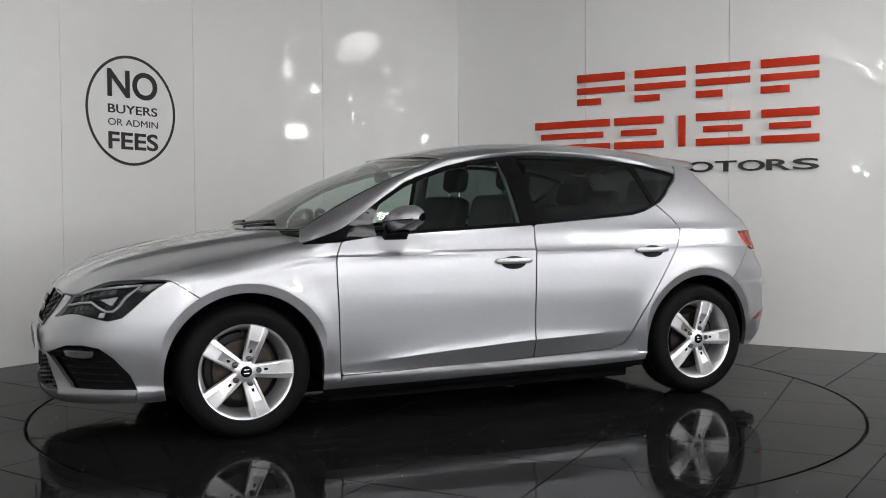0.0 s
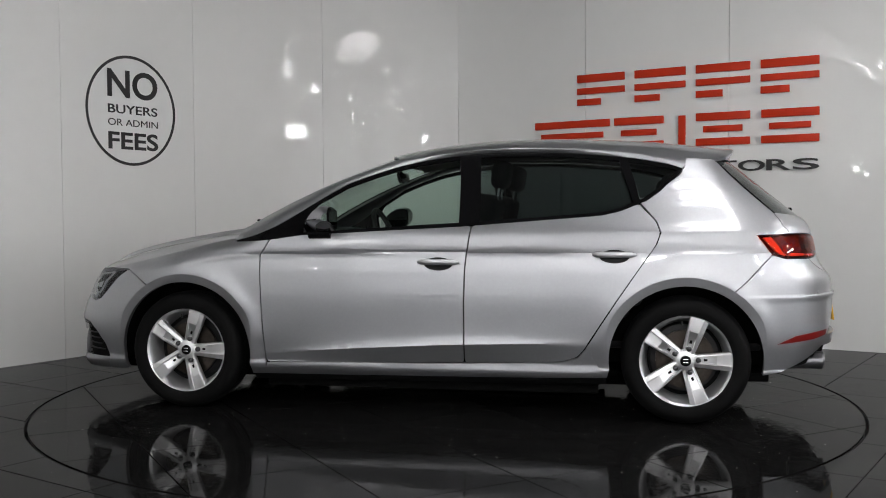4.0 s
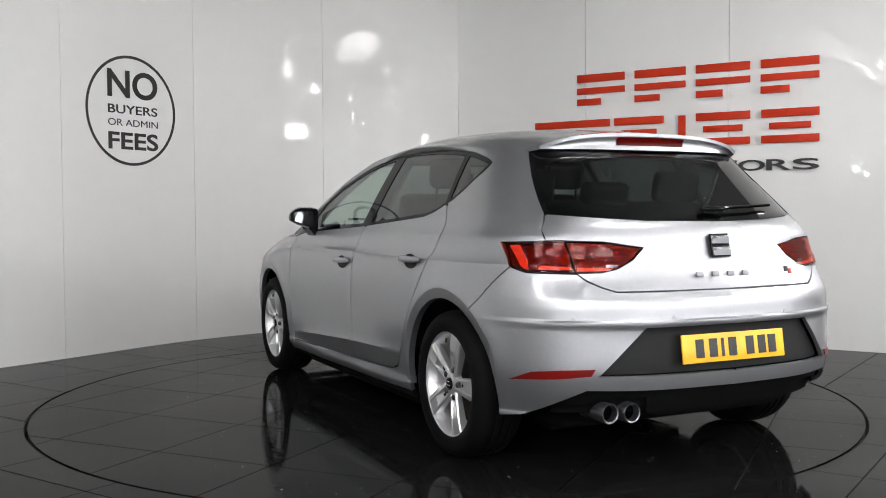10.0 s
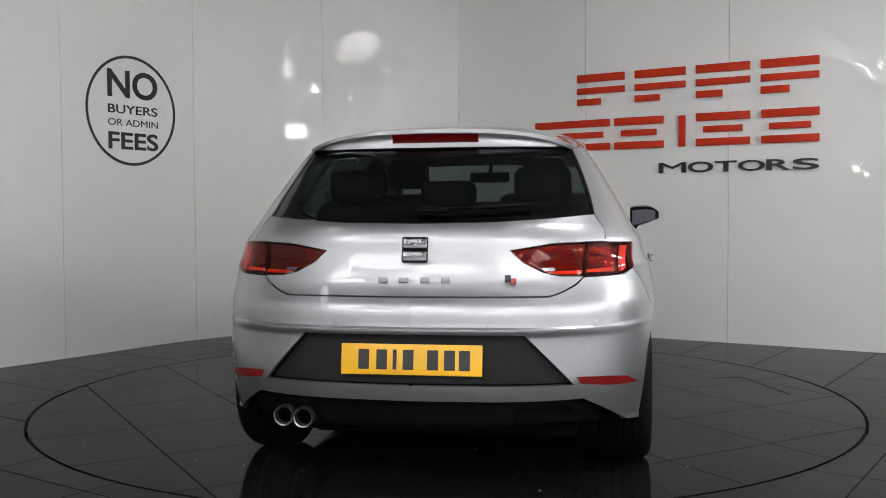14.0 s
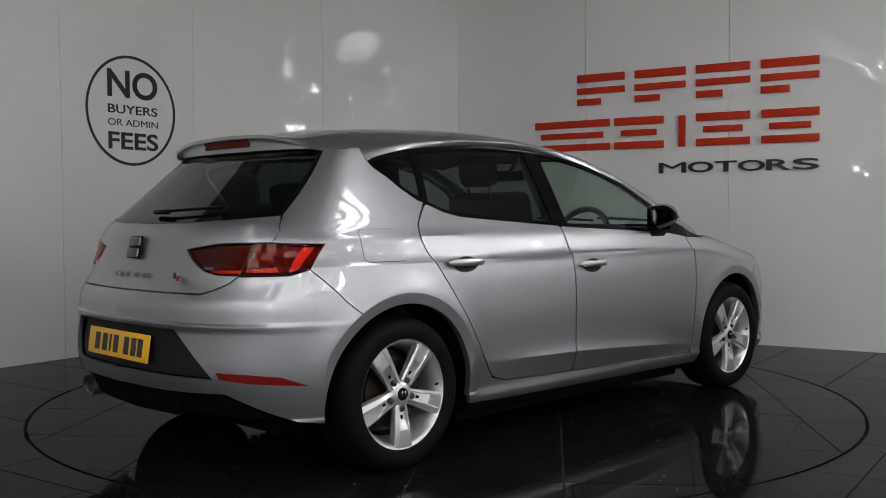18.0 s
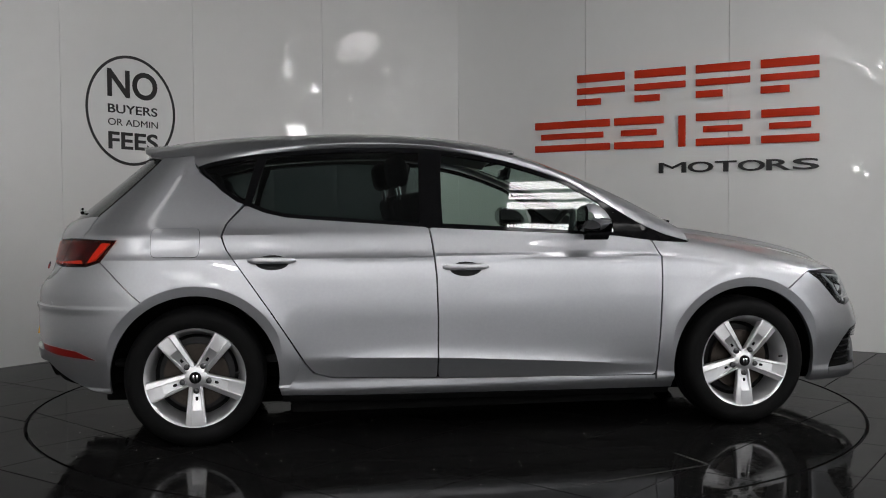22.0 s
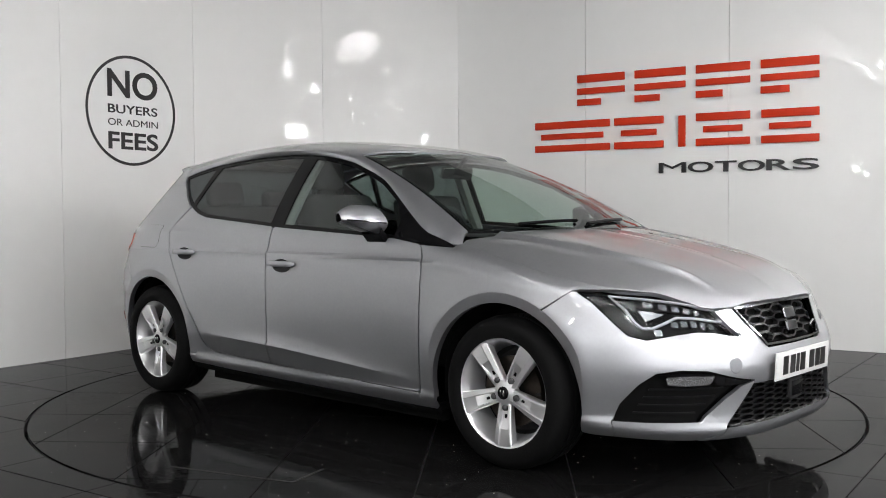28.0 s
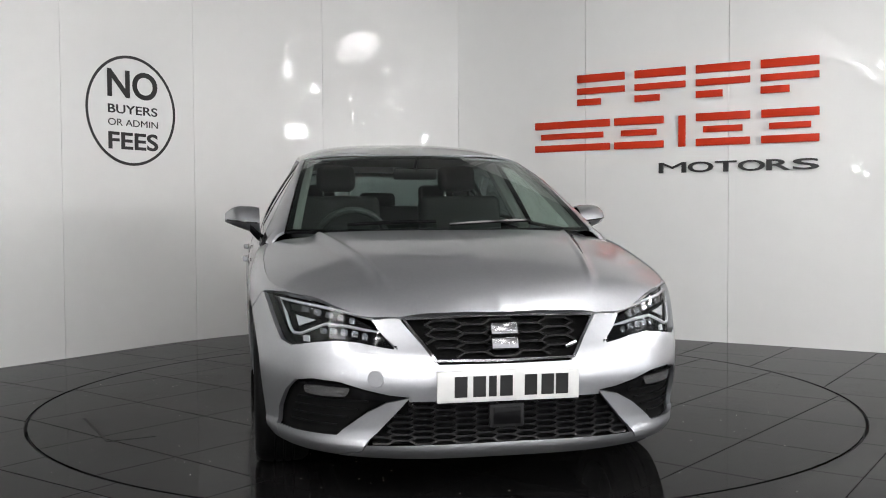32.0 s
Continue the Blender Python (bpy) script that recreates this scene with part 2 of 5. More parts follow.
def round_off(points, r=0.02, n=4):
    """An outline with its corners rounded."""
    out = []
    p = [np.array(a, float) for a in points]
    for i, b in enumerate(p):
        a, c = p[i - 1], p[(i + 1) % len(p)]
        la, lc = np.linalg.norm(a - b), np.linalg.norm(c - b)
        k = min(r, la * 0.45, lc * 0.45)
        s, e = b + (a - b) * k / max(la, 1e-9), b + (c - b) * k / max(lc, 1e-9)
        for t in np.linspace(0, 1, n):
            out.append(tuple((1 - t) ** 2 * s + 2 * t * (1 - t) * b + t * t * e))
    return out


def sheet(outline, surface, du=0.03, dv=0.025, lip=0.018, out=0.0, flip=False):
    """A curved panel with folded-in edges: the outline filled on a surface, as a bmesh."""
    pts, faces = cells(outline, du, dv)
    a = np.array(pts)
    e = 0.002
    p = surface(a[:, 0], a[:, 1])
    pu, pv = surface(a[:, 0] + e, a[:, 1]), surface(a[:, 0], a[:, 1] + e)
    nrm = np.cross(pu - p, pv - p)
    nrm /= np.linalg.norm(nrm, axis=1, keepdims=True) + 1e-12
    if flip:
        nrm = -nrm
    p = p + nrm * out
    bm = bmesh.new()
    vs = [bm.verts.new(q) for q in p]
    bm.verts.index_update()
    for f in faces:
        try:
            g = bm.faces.new([vs[k] for k in (f[::-1] if flip else f)])
            g.smooth = True
        except ValueError:
            pass
    if lip:
        low = {}
        for ed in [x for x in bm.edges if len(x.link_faces) == 1]:
            lp = ed.link_loops[0]
            v1, v2 = lp.vert, lp.link_loop_next.vert
            low[v1] = low[v2] = None
            ed.tag = True
        where = {v: Vector(v.co) - Vector(nrm[v.index]) * lip for v in low}
        for v, c in where.items():
            low[v] = bm.verts.new(c)
        for ed in [x for x in bm.edges if x.tag]:
            lp = ed.link_loops[0]
            v1, v2 = lp.vert, lp.link_loop_next.vert
            bm.faces.new((v2, v1, low[v1], low[v2]))
    loose = [v for v in bm.verts if not v.link_faces]
    bmesh.ops.delete(bm, geom=loose, context="VERTS")
    return bm


def mirrored(bm):
    b = bm.copy()
    bmesh.ops.scale(b, vec=(1, -1, 1), verts=b.verts)
    bmesh.ops.reverse_faces(b, faces=b.faces)
    return b


def part(name, bm, mat, parent, label="", sharp=35):
    """Links a bmesh as one mesh object under a thing or a part."""
    me = bpy.data.meshes.new(name)
    bm.to_mesh(me)
    bm.free()
    me.materials.append(mat)
    me.shade_smooth()
    me.set_sharp_from_angle(angle=radians(sharp))
    ob = new(name, me)
    if parent:
        ob.parent = parent
    if label:
        ob["label"] = label
    return ob


def both(name, bm, mat, parent, label="", sharp=35):
    """A part of the car's left side and its mirror image on the right."""
    m = mirrored(bm)
    return part(name, bm, mat, parent, label, sharp), part(name, m, mat, parent, label, sharp)


def box(size, at=(0, 0, 0), bevel=0.0, turn=None, segments=2, bm=None):
    b = bmesh.new()
    bmesh.ops.create_cube(b, size=1)
    bmesh.ops.scale(b, vec=size, verts=b.verts)
    if bevel:
        bmesh.ops.bevel(b, geom=b.edges[:], offset=bevel, segments=segments, affect="EDGES", profile=0.5)
    m = Matrix.Translation(at)
    if turn:
        m = m @ Euler([radians(a) for a in turn]).to_matrix().to_4x4()
    b.transform(m)
    return b if bm is None else joined(bm, b)


def joined(a, b):
    me = bpy.data.meshes.new("join")
    b.to_mesh(me)
    b.free()
    a.from_mesh(me)
    bpy.data.meshes.remove(me)
    return a


def lathe(profile, n=48, axis="y"):
    """A closed or open (radius, height) profile turned round an axis."""
    bm = bmesh.new()
    rings = []
    for i in range(n):
        a = 2 * math.pi * i / n
        c, s = math.cos(a), math.sin(a)
        rings.append([bm.verts.new((r * c, h, r * s) if axis == "y" else (r * c, r * s, h)) for r, h in profile])
    for i in range(n):
        a, b = rings[i], rings[(i + 1) % n]
        for j in range(len(profile) - 1):
            bm.faces.new((a[j], a[j + 1], b[j + 1], b[j]) if axis == "y" else (a[j], b[j], b[j + 1], a[j + 1]))
    bmesh.ops.remove_doubles(bm, verts=bm.verts, dist=1e-5)
    bmesh.ops.recalc_face_normals(bm, faces=bm.faces)
    return bm


def prism(outline, depth, m=None, bevel=0.0):
    """A flat outline in x and y, raised by depth along z."""
    bm = bmesh.new()
    f = bm.faces.new([bm.verts.new((x, y, 0)) for x, y in outline])
    r = bmesh.ops.extrude_face_region(bm, geom=[f])
    bmesh.ops.translate(bm, vec=(0, 0, depth), verts=[v for v in r["geom"] if isinstance(v, bmesh.types.BMVert)])
    bmesh.ops.recalc_face_normals(bm, faces=bm.faces)
    if bevel:
        bmesh.ops.bevel(bm, geom=bm.edges[:], offset=bevel, segments=2, affect="EDGES", profile=0.5)
    if m:
        bm.transform(m)
    return bm


def tube(points, r, n=8, closed=False):
    """A round rod along points."""
    bm = bmesh.new()
    p = [Vector(q) for q in points]
    rings = []
    for i, c in enumerate(p):
        d = (p[(i + 1) % len(p)] - p[i - 1]) if closed else (p[min(i + 1, len(p) - 1)] - p[max(i - 1, 0)])
        q = d.to_track_quat("Z", "Y")
        rings.append([bm.verts.new(c + q @ Vector((r * math.cos(a), r * math.sin(a), 0))) for a in np.linspace(0, 2 * math.pi, n, endpoint=False)])
    m = len(p) if closed else len(p) - 1
    for i in range(m):
        a, b = rings[i], rings[(i + 1) % len(p)]
        for j in range(n):
            bm.faces.new((a[j], a[(j + 1) % n], b[(j + 1) % n], b[j]))
    if not closed:
        bm.faces.new(rings[0][::-1]), bm.faces.new(rings[-1])
    bmesh.ops.recalc_face_normals(bm, faces=bm.faces)
    return bm


# ---- the car ----
def arch(x0, r, a0, a1, n=22):
    """Points of a wheel arch, from angle a0 to a1."""
    return [(x0 + r * math.cos(radians(a)), WHEEL_Z + r * math.sin(radians(a))) for a in np.linspace(a0, a1, n)]


def arch_crease(x0, a0, a1, n=44):
    """Points along the crease over a wheel arch."""
    return [(x0 + float(crease_radius(a)) * math.cos(radians(a)), WHEEL_Z + float(crease_radius(a)) * math.sin(radians(a))) for a in np.linspace(a0, a1, n)]


DLO_TOP = [(1.03, 0.913), (0.925, 0.944), (0.816, 0.988), (0.70, 1.058), (0.575, 1.138), (0.444, 1.214), (0.30, 1.267), (0.167, 1.308), (0.04, 1.334), (-0.078, 1.352), (-0.252, 1.369), (-0.387, 1.373), (-0.671, 1.368),
           (-0.917, 1.35), (-1.083, 1.331), (-1.241, 1.299), (-1.31, 1.276)]
FRONT_DOOR = [(0.852, 0.268), (0.866, 0.457), (0.876, 0.723), (0.876, 0.835), (0.838, 0.915), (0.668, 0.938), (0.293, 0.958), (-0.136, 0.979), (-0.243, 0.985), (-0.232, 0.914), (-0.217, 0.756), (-0.2115, 0.57), (-0.2125, 0.286)]
REAR_DOOR = [(-0.2195, 0.285), (-0.2185, 0.57), (-0.224, 0.756), (-0.239, 0.914), (-0.25, 0.986), (-0.51, 1.005), (-0.776, 1.024), (-0.91, 1.035), (-1.003, 1.056), (-1.09, 1.092), (-1.172, 1.008), (-1.194, 0.951),
             (-1.174, 0.893), (-1.109, 0.8), (-0.98, 0.614), (-0.902, 0.494), (-0.845, 0.405), (-0.822, 0.365), (-0.785, 0.325), (-0.71, 0.303)]


def wing_line(x):
    return 0.85 - 0.012 * step(0.0, 1.0, x) - 0.15 * step(0.9, 1.95, x) + np.interp(x, [1.0, 1.3, 1.9], [0.095, 0.075, 0.064])


ROOF_EDGE_X = [0.45, 0.185, -0.1, -0.4, -0.7, -1.0, -1.3, -1.45, -1.62]
ROOF_EDGE_Y = [0.60, 0.588, 0.585, 0.583, 0.583, 0.583, 0.58, 0.572, 0.555]
ROOF_EDGE_Z = [1.29, 1.345, 1.376, 1.396, 1.392, 1.372, 1.336, 1.322, 1.318]


def roof_edge(x):
    k = [(a, b) for a, b in zip(ROOF_EDGE_X, ROOF_EDGE_Y)], [(a, b) for a, b in zip(ROOF_EDGE_X, ROOF_EDGE_Z)]
    return along(k[0], x), along(k[1], x)


def roof_surface(x, y):
    ye, ze = roof_edge(x)
    zc = along(CENTRE, x)
    q = np.clip(np.abs(y) / ye, 0, 1)
    return np.stack([x, y, zc - (zc - ze) * (0.35 * q ** 2 + 0.65 * q ** 5)], -1)


HOOD_EDGE = np.array([body(s_of_x(x, float(wing_line(x))), float(wing_line(x))) for x in np.linspace(0.98, 1.88, 16)] + [(1.98, 0.585, 0.709), (2.05, 0.49, 0.664), (2.12, 0.42, 0.60)])


def hood_surface(x, y):
    zc = along(HOOD, x)
    ye = smooth(x, HOOD_EDGE[:, 0], HOOD_EDGE[:, 1])
    ze = smooth(x, HOOD_EDGE[:, 0], HOOD_EDGE[:, 2])
    q = np.abs(y) / ye
    z = zc - (zc - ze) * np.minimum(q, 1.15) ** 3.4
    ridge = np.interp(x, [1.0, 2.1], [0.60, 0.37])
    d = np.abs(y) - ridge
    z = z + (0.013 * step(0.045, -0.005, d) + 0.007 * np.exp(-(d / 0.014) ** 2)) * (1 - step(1.82, 2.06, x)) - 0.006 + 0.006 * step(1.82, 2.06, x)
    z = z + 0.005 * np.exp(-(y / 0.03) ** 2) * step(1.1, 1.3, x) * 0.6
    return np.stack([x, y, z], -1)


def screen(a, b):
    """The windscreen: a from -1 to 1 across, b from 0 at the base to 1 at the roof."""
    a, b = np.broadcast_arrays(np.asarray(a, float), np.asarray(b, float))
    x = (1 - b) * (1.172 - 0.15 * np.abs(a) ** 2.2) + b * (0.325 - 0.135 * np.abs(a) ** 2.2)
    y = a * ((1 - b) * 0.735 + b * 0.588)
    z = (1 - b) * (0.966 + 0.006 * a * a) + b * (1.366 - 0.022 * a * a)
    bow = np.sin(math.pi * b) * 0.026
    return np.stack([x + bow * 0.45, y, z + bow * 0.9], -1)


def strip(rows):
    """A smooth sheet through rows of points."""
    bm = bmesh.new()
    vs = [[bm.verts.new(p) for p in r] for r in rows]
    for a, b in zip(vs, vs[1:]):
        for i in range(len(a) - 1):
            bm.faces.new((a[i], a[i + 1], b[i + 1], b[i]))
    return bm


def offset_surface(out):
    def f(s, z):
        e = 0.004
        p, pu, pv = body(s, z), body(s + e, z), body(s, z + e)
        n = np.cross(pu - p, pv - p)
        n /= np.linalg.norm(n, axis=-1, keepdims=True) + 1e-12
        return p - n * out  # inwards
    return f


def solid(bm, thick):
    bmesh.ops.recalc_face_normals(bm, faces=bm.faces)
    bmesh.ops.solidify(bm, geom=bm.faces[:], thickness=thick)
    return bm


def panel(name, outline, mat, car, label="", lip=0.018, out=0.0, du=0.03, dv=0.025):
    """A panel on the left of the body's skin and its mirror image."""
    return both(name, sheet(outline, body, du, dv, lip, out), mat, car, label)


def door_sheet(outline, dv=0.012):
    """A door's skin, its mesh laid along the ledge's crease."""
    lo, hi = min(z for s, z in outline), 0.62
    top = max(z for s, z in outline)
    step_v = (top - lo) / math.ceil((top - lo) / dv)
    k = lo + step_v * round((0.36 - lo) / step_v)
    ss = np.linspace(0.25, LENGTHS[-1] - 0.2, 500)
    xs = body(ss, np.full_like(ss, 0.36))[:, 0]

    def crease(u):
        return door_crease(np.interp(u, ss, xs))

    def there(u, v):
        c = crease(u)
        return np.where(v < k, lo + (v - lo) * (c - lo) / (k - lo), np.where(v < hi, c + (v - k) * (hi - c) / (hi - k), v))

    def back(u, z):
        c = float(crease(u))
        return lo + (z - lo) * (k - lo) / (c - lo) if z < c else k + (z - c) * (hi - k) / (hi - c) if z < hi else z
    return sheet([(u, back(u, z)) for u, z in outline], lambda u, v: body(u, there(u, v)), 0.025, dv, 0.018)


def centre_panel(name, outline, is_rear, mat, car, label="", lip=0.018, out=0.0, du=0.03, dv=0.02, surface=None):
    """A panel across the middle: (y, z) points from the middle line out over the left half and back to it."""
    full = outline + [(-y, z) for y, z in reversed(outline) if abs(y) > 1e-6]

    def f(y, z):
        ss = np.linspace(LENGTHS[-1], LENGTHS[-1] - 1.25, 500) if is_rear else np.linspace(0, 1.25, 500)
        zz = np.round(z / 0.002) * 0.002
        out_p = np.empty((len(z), 3))
        for lev in np.unique(zz):
            k = zz == lev
            b = body(ss, np.full_like(ss, lev))
            s = np.interp(np.abs(y[k]), b[:, 1], ss)
            q = body(s, z[k])
            q[:, 1] = np.sign(y[k]) * np.minimum(np.abs(y[k]), b[:, 1].max())
            out_p[k] = q
        return out_p

    def g(y, z):
        return f(np.atleast_1d(y), np.atleast_1d(z))
    return part(name, sheet(full, g, du, dv, lip, out, flip=is_rear), mat, car, label)


def build_wheel(car):
    """One alloy wheel with its tyre, the outer face towards +y, hub at the origin."""
    barrel = lathe([(0.226, -0.004), (0.2295, 0.003), (0.227, 0.005), (0.219, 0.001), (0.212, -0.008), (0.200, -0.045), (0.186, -0.11), (0.200, -0.19), (0.222, -0.20)], 64)
    wheel = part("wheel", barrel, ALLOY, car, "silver five double-spoke alloy wheel")
    tyre = lathe([(0.222, -0.005), (0.226, 0.008), (0.245, 0.0165), (0.272, 0.0175), (0.293, 0.011), (0.305, -0.004), (0.312, -0.02), (0.3165, -0.045), (0.3165, -0.058), (0.309, -0.06), (0.309, -0.066), (0.317, -0.068),
                  (0.3175, -0.094), (0.309, -0.096), (0.309, -0.103), (0.3175, -0.105), (0.317, -0.131), (0.309, -0.133), (0.309, -0.139), (0.3165, -0.141), (0.312, -0.18), (0.296, -0.20), (0.26, -0.205), (0.222, -0.195)], 72)
    part("tyre", tyre, RUBBER, wheel, "black road tyre with tread grooves")
    # near-black disc closing the wheel: the shade behind the spokes put into colour
    part("shade_disc", lathe([(0.0, -0.125), (0.12, -0.125), (0.17, -0.130), (0.185, -0.110)], 40), WHEEL_SHADE, wheel)
    disc = lathe([(0.06, -0.070), (0.145, -0.070), (0.145, -0.092), (0.06, -0.092)], 48)
    part("brake_disc", disc, STEEL, wheel, "grey steel brake disc")
    # one spoke points towards +x: two arms with a sunken pocket between them that merge into one face, creased along one side
    for k in range(5):
        turn = Matrix.Rotation(radians(72 * k), 4, "Y")
        bm = bmesh.new()
        stations = [(0.036, 0.027, -0.010, 0.010), (0.060, 0.032, -0.0085, 0.013), (0.085, 0.034, -0.006, 0.013), (0.108, 0.036, -0.003, 0.012), (0.126, 0.038, -0.001, 0.008), (0.148, 0.040, 0.001, 0.0008), (0.19, 0.044, 0.003, 0.0006), (0.225, 0.048, 0.0015, 0.0005)]
        rings = []
        for r, w, h, d in stations:
            prof = [(-w, -0.036), (-w - 0.001, h - 0.007), (-w + 0.003, h - 0.001), (-w + 0.010, h), (-w + 0.014, h - d), (w * 0.36, h - d), (w * 0.36 + 0.004, h + 0.0012), (w - 0.002, h - 0.0035), (w + 0.001, h - 0.009), (w, -0.036)]
            rings.append([bm.verts.new((r, y, q)) for q, y in prof])
        for a, b in zip(rings, rings[1:]):
            for i in range(len(a) - 1):
                bm.faces.new((a[i], a[i + 1], b[i + 1], b[i]))
        bmesh.ops.recalc_face_normals(bm, faces=bm.faces)
        bm.transform(turn)
        part("spoke", bm, ALLOY, wheel, sharp=18)
        pocket = box((0.021, 0.010, 0.0125), (0.098, -0.0205, -0.0045), 0.002)
        pocket.transform(turn)
        part("spoke_recess", pocket, GLOSS_BLACK, wheel)
        bolt = lathe([(0, 0.006), (0.009, 0.005), (0.0125, 0.002), (0.0135, -0.004), (0.0135, -0.02)], 14)
        bolt.transform(turn @ Matrix.Translation((0.061, -0.010, -0.003)))
        part("bolt", bolt, BOLT_GREY, wheel, "dark grey wheel bolt cap")
    hub = lathe([(0, -0.004), (0.02, -0.004), (0.038, -0.006), (0.054, -0.014), (0.058, -0.04)], 40)
    part("hub", hub, ALLOY, wheel)
    valve = tube([(-0.020, 0.002, -0.196), (-0.018, 0.006, -0.176)], 0.005)
    part("valve", valve, BLACK_TRIM, wheel)
    part("hub_cap", lathe([(0, 0.003), (0.022, 0.003), (0.026, 0.0), (0.027, -0.006)], 28), GLOSS_BLACK, wheel, "black hub cap with a plain silver mark")
    mark = box((0.026, 0.002, 0.007), (0, 0.0035, 0.008), 0.001)
    joined(mark, box((0.026, 0.002, 0.007), (0, 0.0035, -0.008), 0.001))
    part("cap_mark", mark, CHROME, wheel)
    return wheel


def wheel_set(car):
    first = build_wheel(car)
    places = [(WHEEL_X, 1, 180), (-WHEEL_X, 1, 180), (WHEEL_X, -1, 90), (-WHEEL_X, -1, 90)]
    for i, (x, sgn, spin) in enumerate(places):
        m = Matrix.Translation((x, sgn * 0.862, WHEEL_Z + 0.003)) @ (pose(0, 0, 0) if sgn > 0 else pose(0, 0, 0, 0, 0, 180)) @ Matrix.Rotation(radians(spin), 4, "Y")
        if i == 0:
            first.matrix_basis = m
        else:
            copy_thing(first, m)


def build_car():
    car = tagged(new("car"), "silver five-door hatchback car with alloy wheels parked on a turntable", "car")
    # doors
    doors = []
    for name, line, hx, hz in (("front_door", FRONT_DOOR, -0.085, 0.802), ("rear_door", REAR_DOOR, -0.972, 0.842)):
        pair = both(name, door_sheet(round_off(side(line), 0.015, 3)), PAINT, car, sharp=16)
        doors.append(pair)
        y = float(body(s_of_x(hx, hz), hz)[1])
        rows = []
        for u in np.linspace(-1, 1, 13):
            k = math.sqrt(max(0, 1 - abs(u) ** 6))
            rows.append([(hx + 0.108 * u, y + 0.004 + b * (0.036 * (1 - 0.35 * u * u)) * (0.4 + 0.6 * k), hz + v * 0.0145 * (0.35 + 0.65 * k)) for v, b in ((-1, 0.35), (-0.9, 0.9), (-0.3, 1.0), (0.3, 1.0), (0.9, 0.9), (1, 0.35), (0.6, 0.2), (-0.6, 0.2), (-1, 0.35))])
        handle = solid(strip(rows), -0.001)
        for ob, mirror in zip(pair, (False, True)):
            part("handle", mirrored(handle) if mirror else handle.copy(), PAINT, ob, "silver door handle")
            cup = lathe([(0.0, 0.0015), (0.05, 0.002), (0.068, 0.003), (0.074, 0.0045)], 28)
            bmesh.ops.scale(cup, vec=(1.0, 1.0, 0.46), verts=cup.verts)
            cup.transform(Matrix.Translation((hx, y + 0.003, hz - 0.010)))
            part("handle_cup", mirrored(cup) if mirror else cup, BLACK_TRIM, ob)
        handle.free()
    # wings, quarters, sills, bumpers
    seam = [(x, wing_line(x)) for x in np.linspace(1.05, 1.885, 14)]
    wing = [(0.858, 0.235), (0.872, 0.457), (0.882, 0.723), (0.882, 0.838), (0.846, 0.912), (0.975, 0.906), (1.03, 0.904), (1.04, 0.914)] + seam + [(1.885, 0.749), (1.80, 0.7585), (1.672, 0.757), (1.650, 0.752)] + arch_crease(WHEEL_X, 59.6, 190) + [(0.94, 0.225)]
    panel("front_wing", side(wing), PAINT, car, du=0.012, dv=0.0105)
    edge = [(x, float(roof_edge(x)[1]) - 0.004) for x in np.linspace(-1.33, -1.47, 4)]
    quarter = [(-0.853, 0.402), (-0.908, 0.492), (-0.986, 0.612), (-1.115, 0.8), (-1.18, 0.893), (-1.201, 0.951), (-1.179, 1.008), (-1.10, 1.098), (-1.128, 1.106), (-1.2, 1.158), (-1.243, 1.2), (-1.318, 1.274), (-1.325, 1.29)] + edge + \
        [(-1.662, 0.934), (-1.73, 0.84), (-1.63, 0.74)] + arch_crease(-WHEEL_X, 123.2, -8) + [(-0.944, 0.262), (-0.90, 0.262), (-0.86, 0.33)]
    k = quarter.index((-1.662, 0.934))
    outline = side(quarter[:k]) + rear([(0.560, 1.31), (0.608, 1.20), (0.6515, 1.05), (0.6905, 0.985), (0.6925, 0.9445)]) + side(quarter[k:])
    q1 = both("rear_quarter", sheet(outline, body, 0.013, 0.0105, 0.018), PAINT, car, sharp=20)
    # folded lips of the wheel arches
    for x0, a0, a1 in ((WHEEL_X, -16, 189), (-WHEEL_X, -8, 189)):
        rows = []
        for a in np.linspace(a0, a1, 60):
            c, d = math.cos(radians(a)), math.sin(radians(a))
            ring = []
            for r in np.linspace(float(crease_radius(a)), 0.374, 5):
                ring.append(body(s_of_x(x0 + r * c, WHEEL_Z + r * d), WHEEL_Z + r * d))
            rows.append(ring + [ring[-1] - [0, 0.03, 0]])
        lip = strip(rows)
        bmesh.ops.recalc_face_normals(lip, faces=lip.faces)
        both("wheel_arch_lip", lip, PAINT, car)
    # fuel flap on the right rear quarter
    flap = round_off(side([(-1.507, 0.858), (-1.294, 0.858), (-1.290, 0.990), (-1.505, 0.990)]), 0.03, 5)
    part("fuel_flap_gap", mirrored(sheet(flap, body, 0.02, 0.02, 0.0, 0.0008)), SHELL, q1[1])
    inner = round_off(side([(-1.5055, 0.8595), (-1.2955, 0.8595), (-1.2915, 0.9885), (-1.5035, 0.9885)]), 0.028, 5)
    part("fuel_flap", mirrored(sheet(inner, body, 0.02, 0.02, 0.001, 0.0025)), PAINT, q1[1])
    sill = [(0.94, 0.200), (0.94, 0.232), (0.853, 0.240), (0.850, 0.2635), (-0.21, 0.281), (-0.705, 0.297), (-0.790, 0.319), (-0.8275, 0.362), (-0.8523, 0.4025), (-0.8597, 0.3298), (-0.8997, 0.2617), (-0.944, 0.2617), (-0.935, 0.225), (-0.6, 0.215), (0.3, 0.205)]
    panel("sill", side(sill), PAINT, car, du=0.05, dv=0.02)
    under = [(0.93, 0.165), (0.93, 0.197), (0.3, 0.2), (-0.6, 0.211), (-0.93, 0.221), (-0.93, 0.19)]
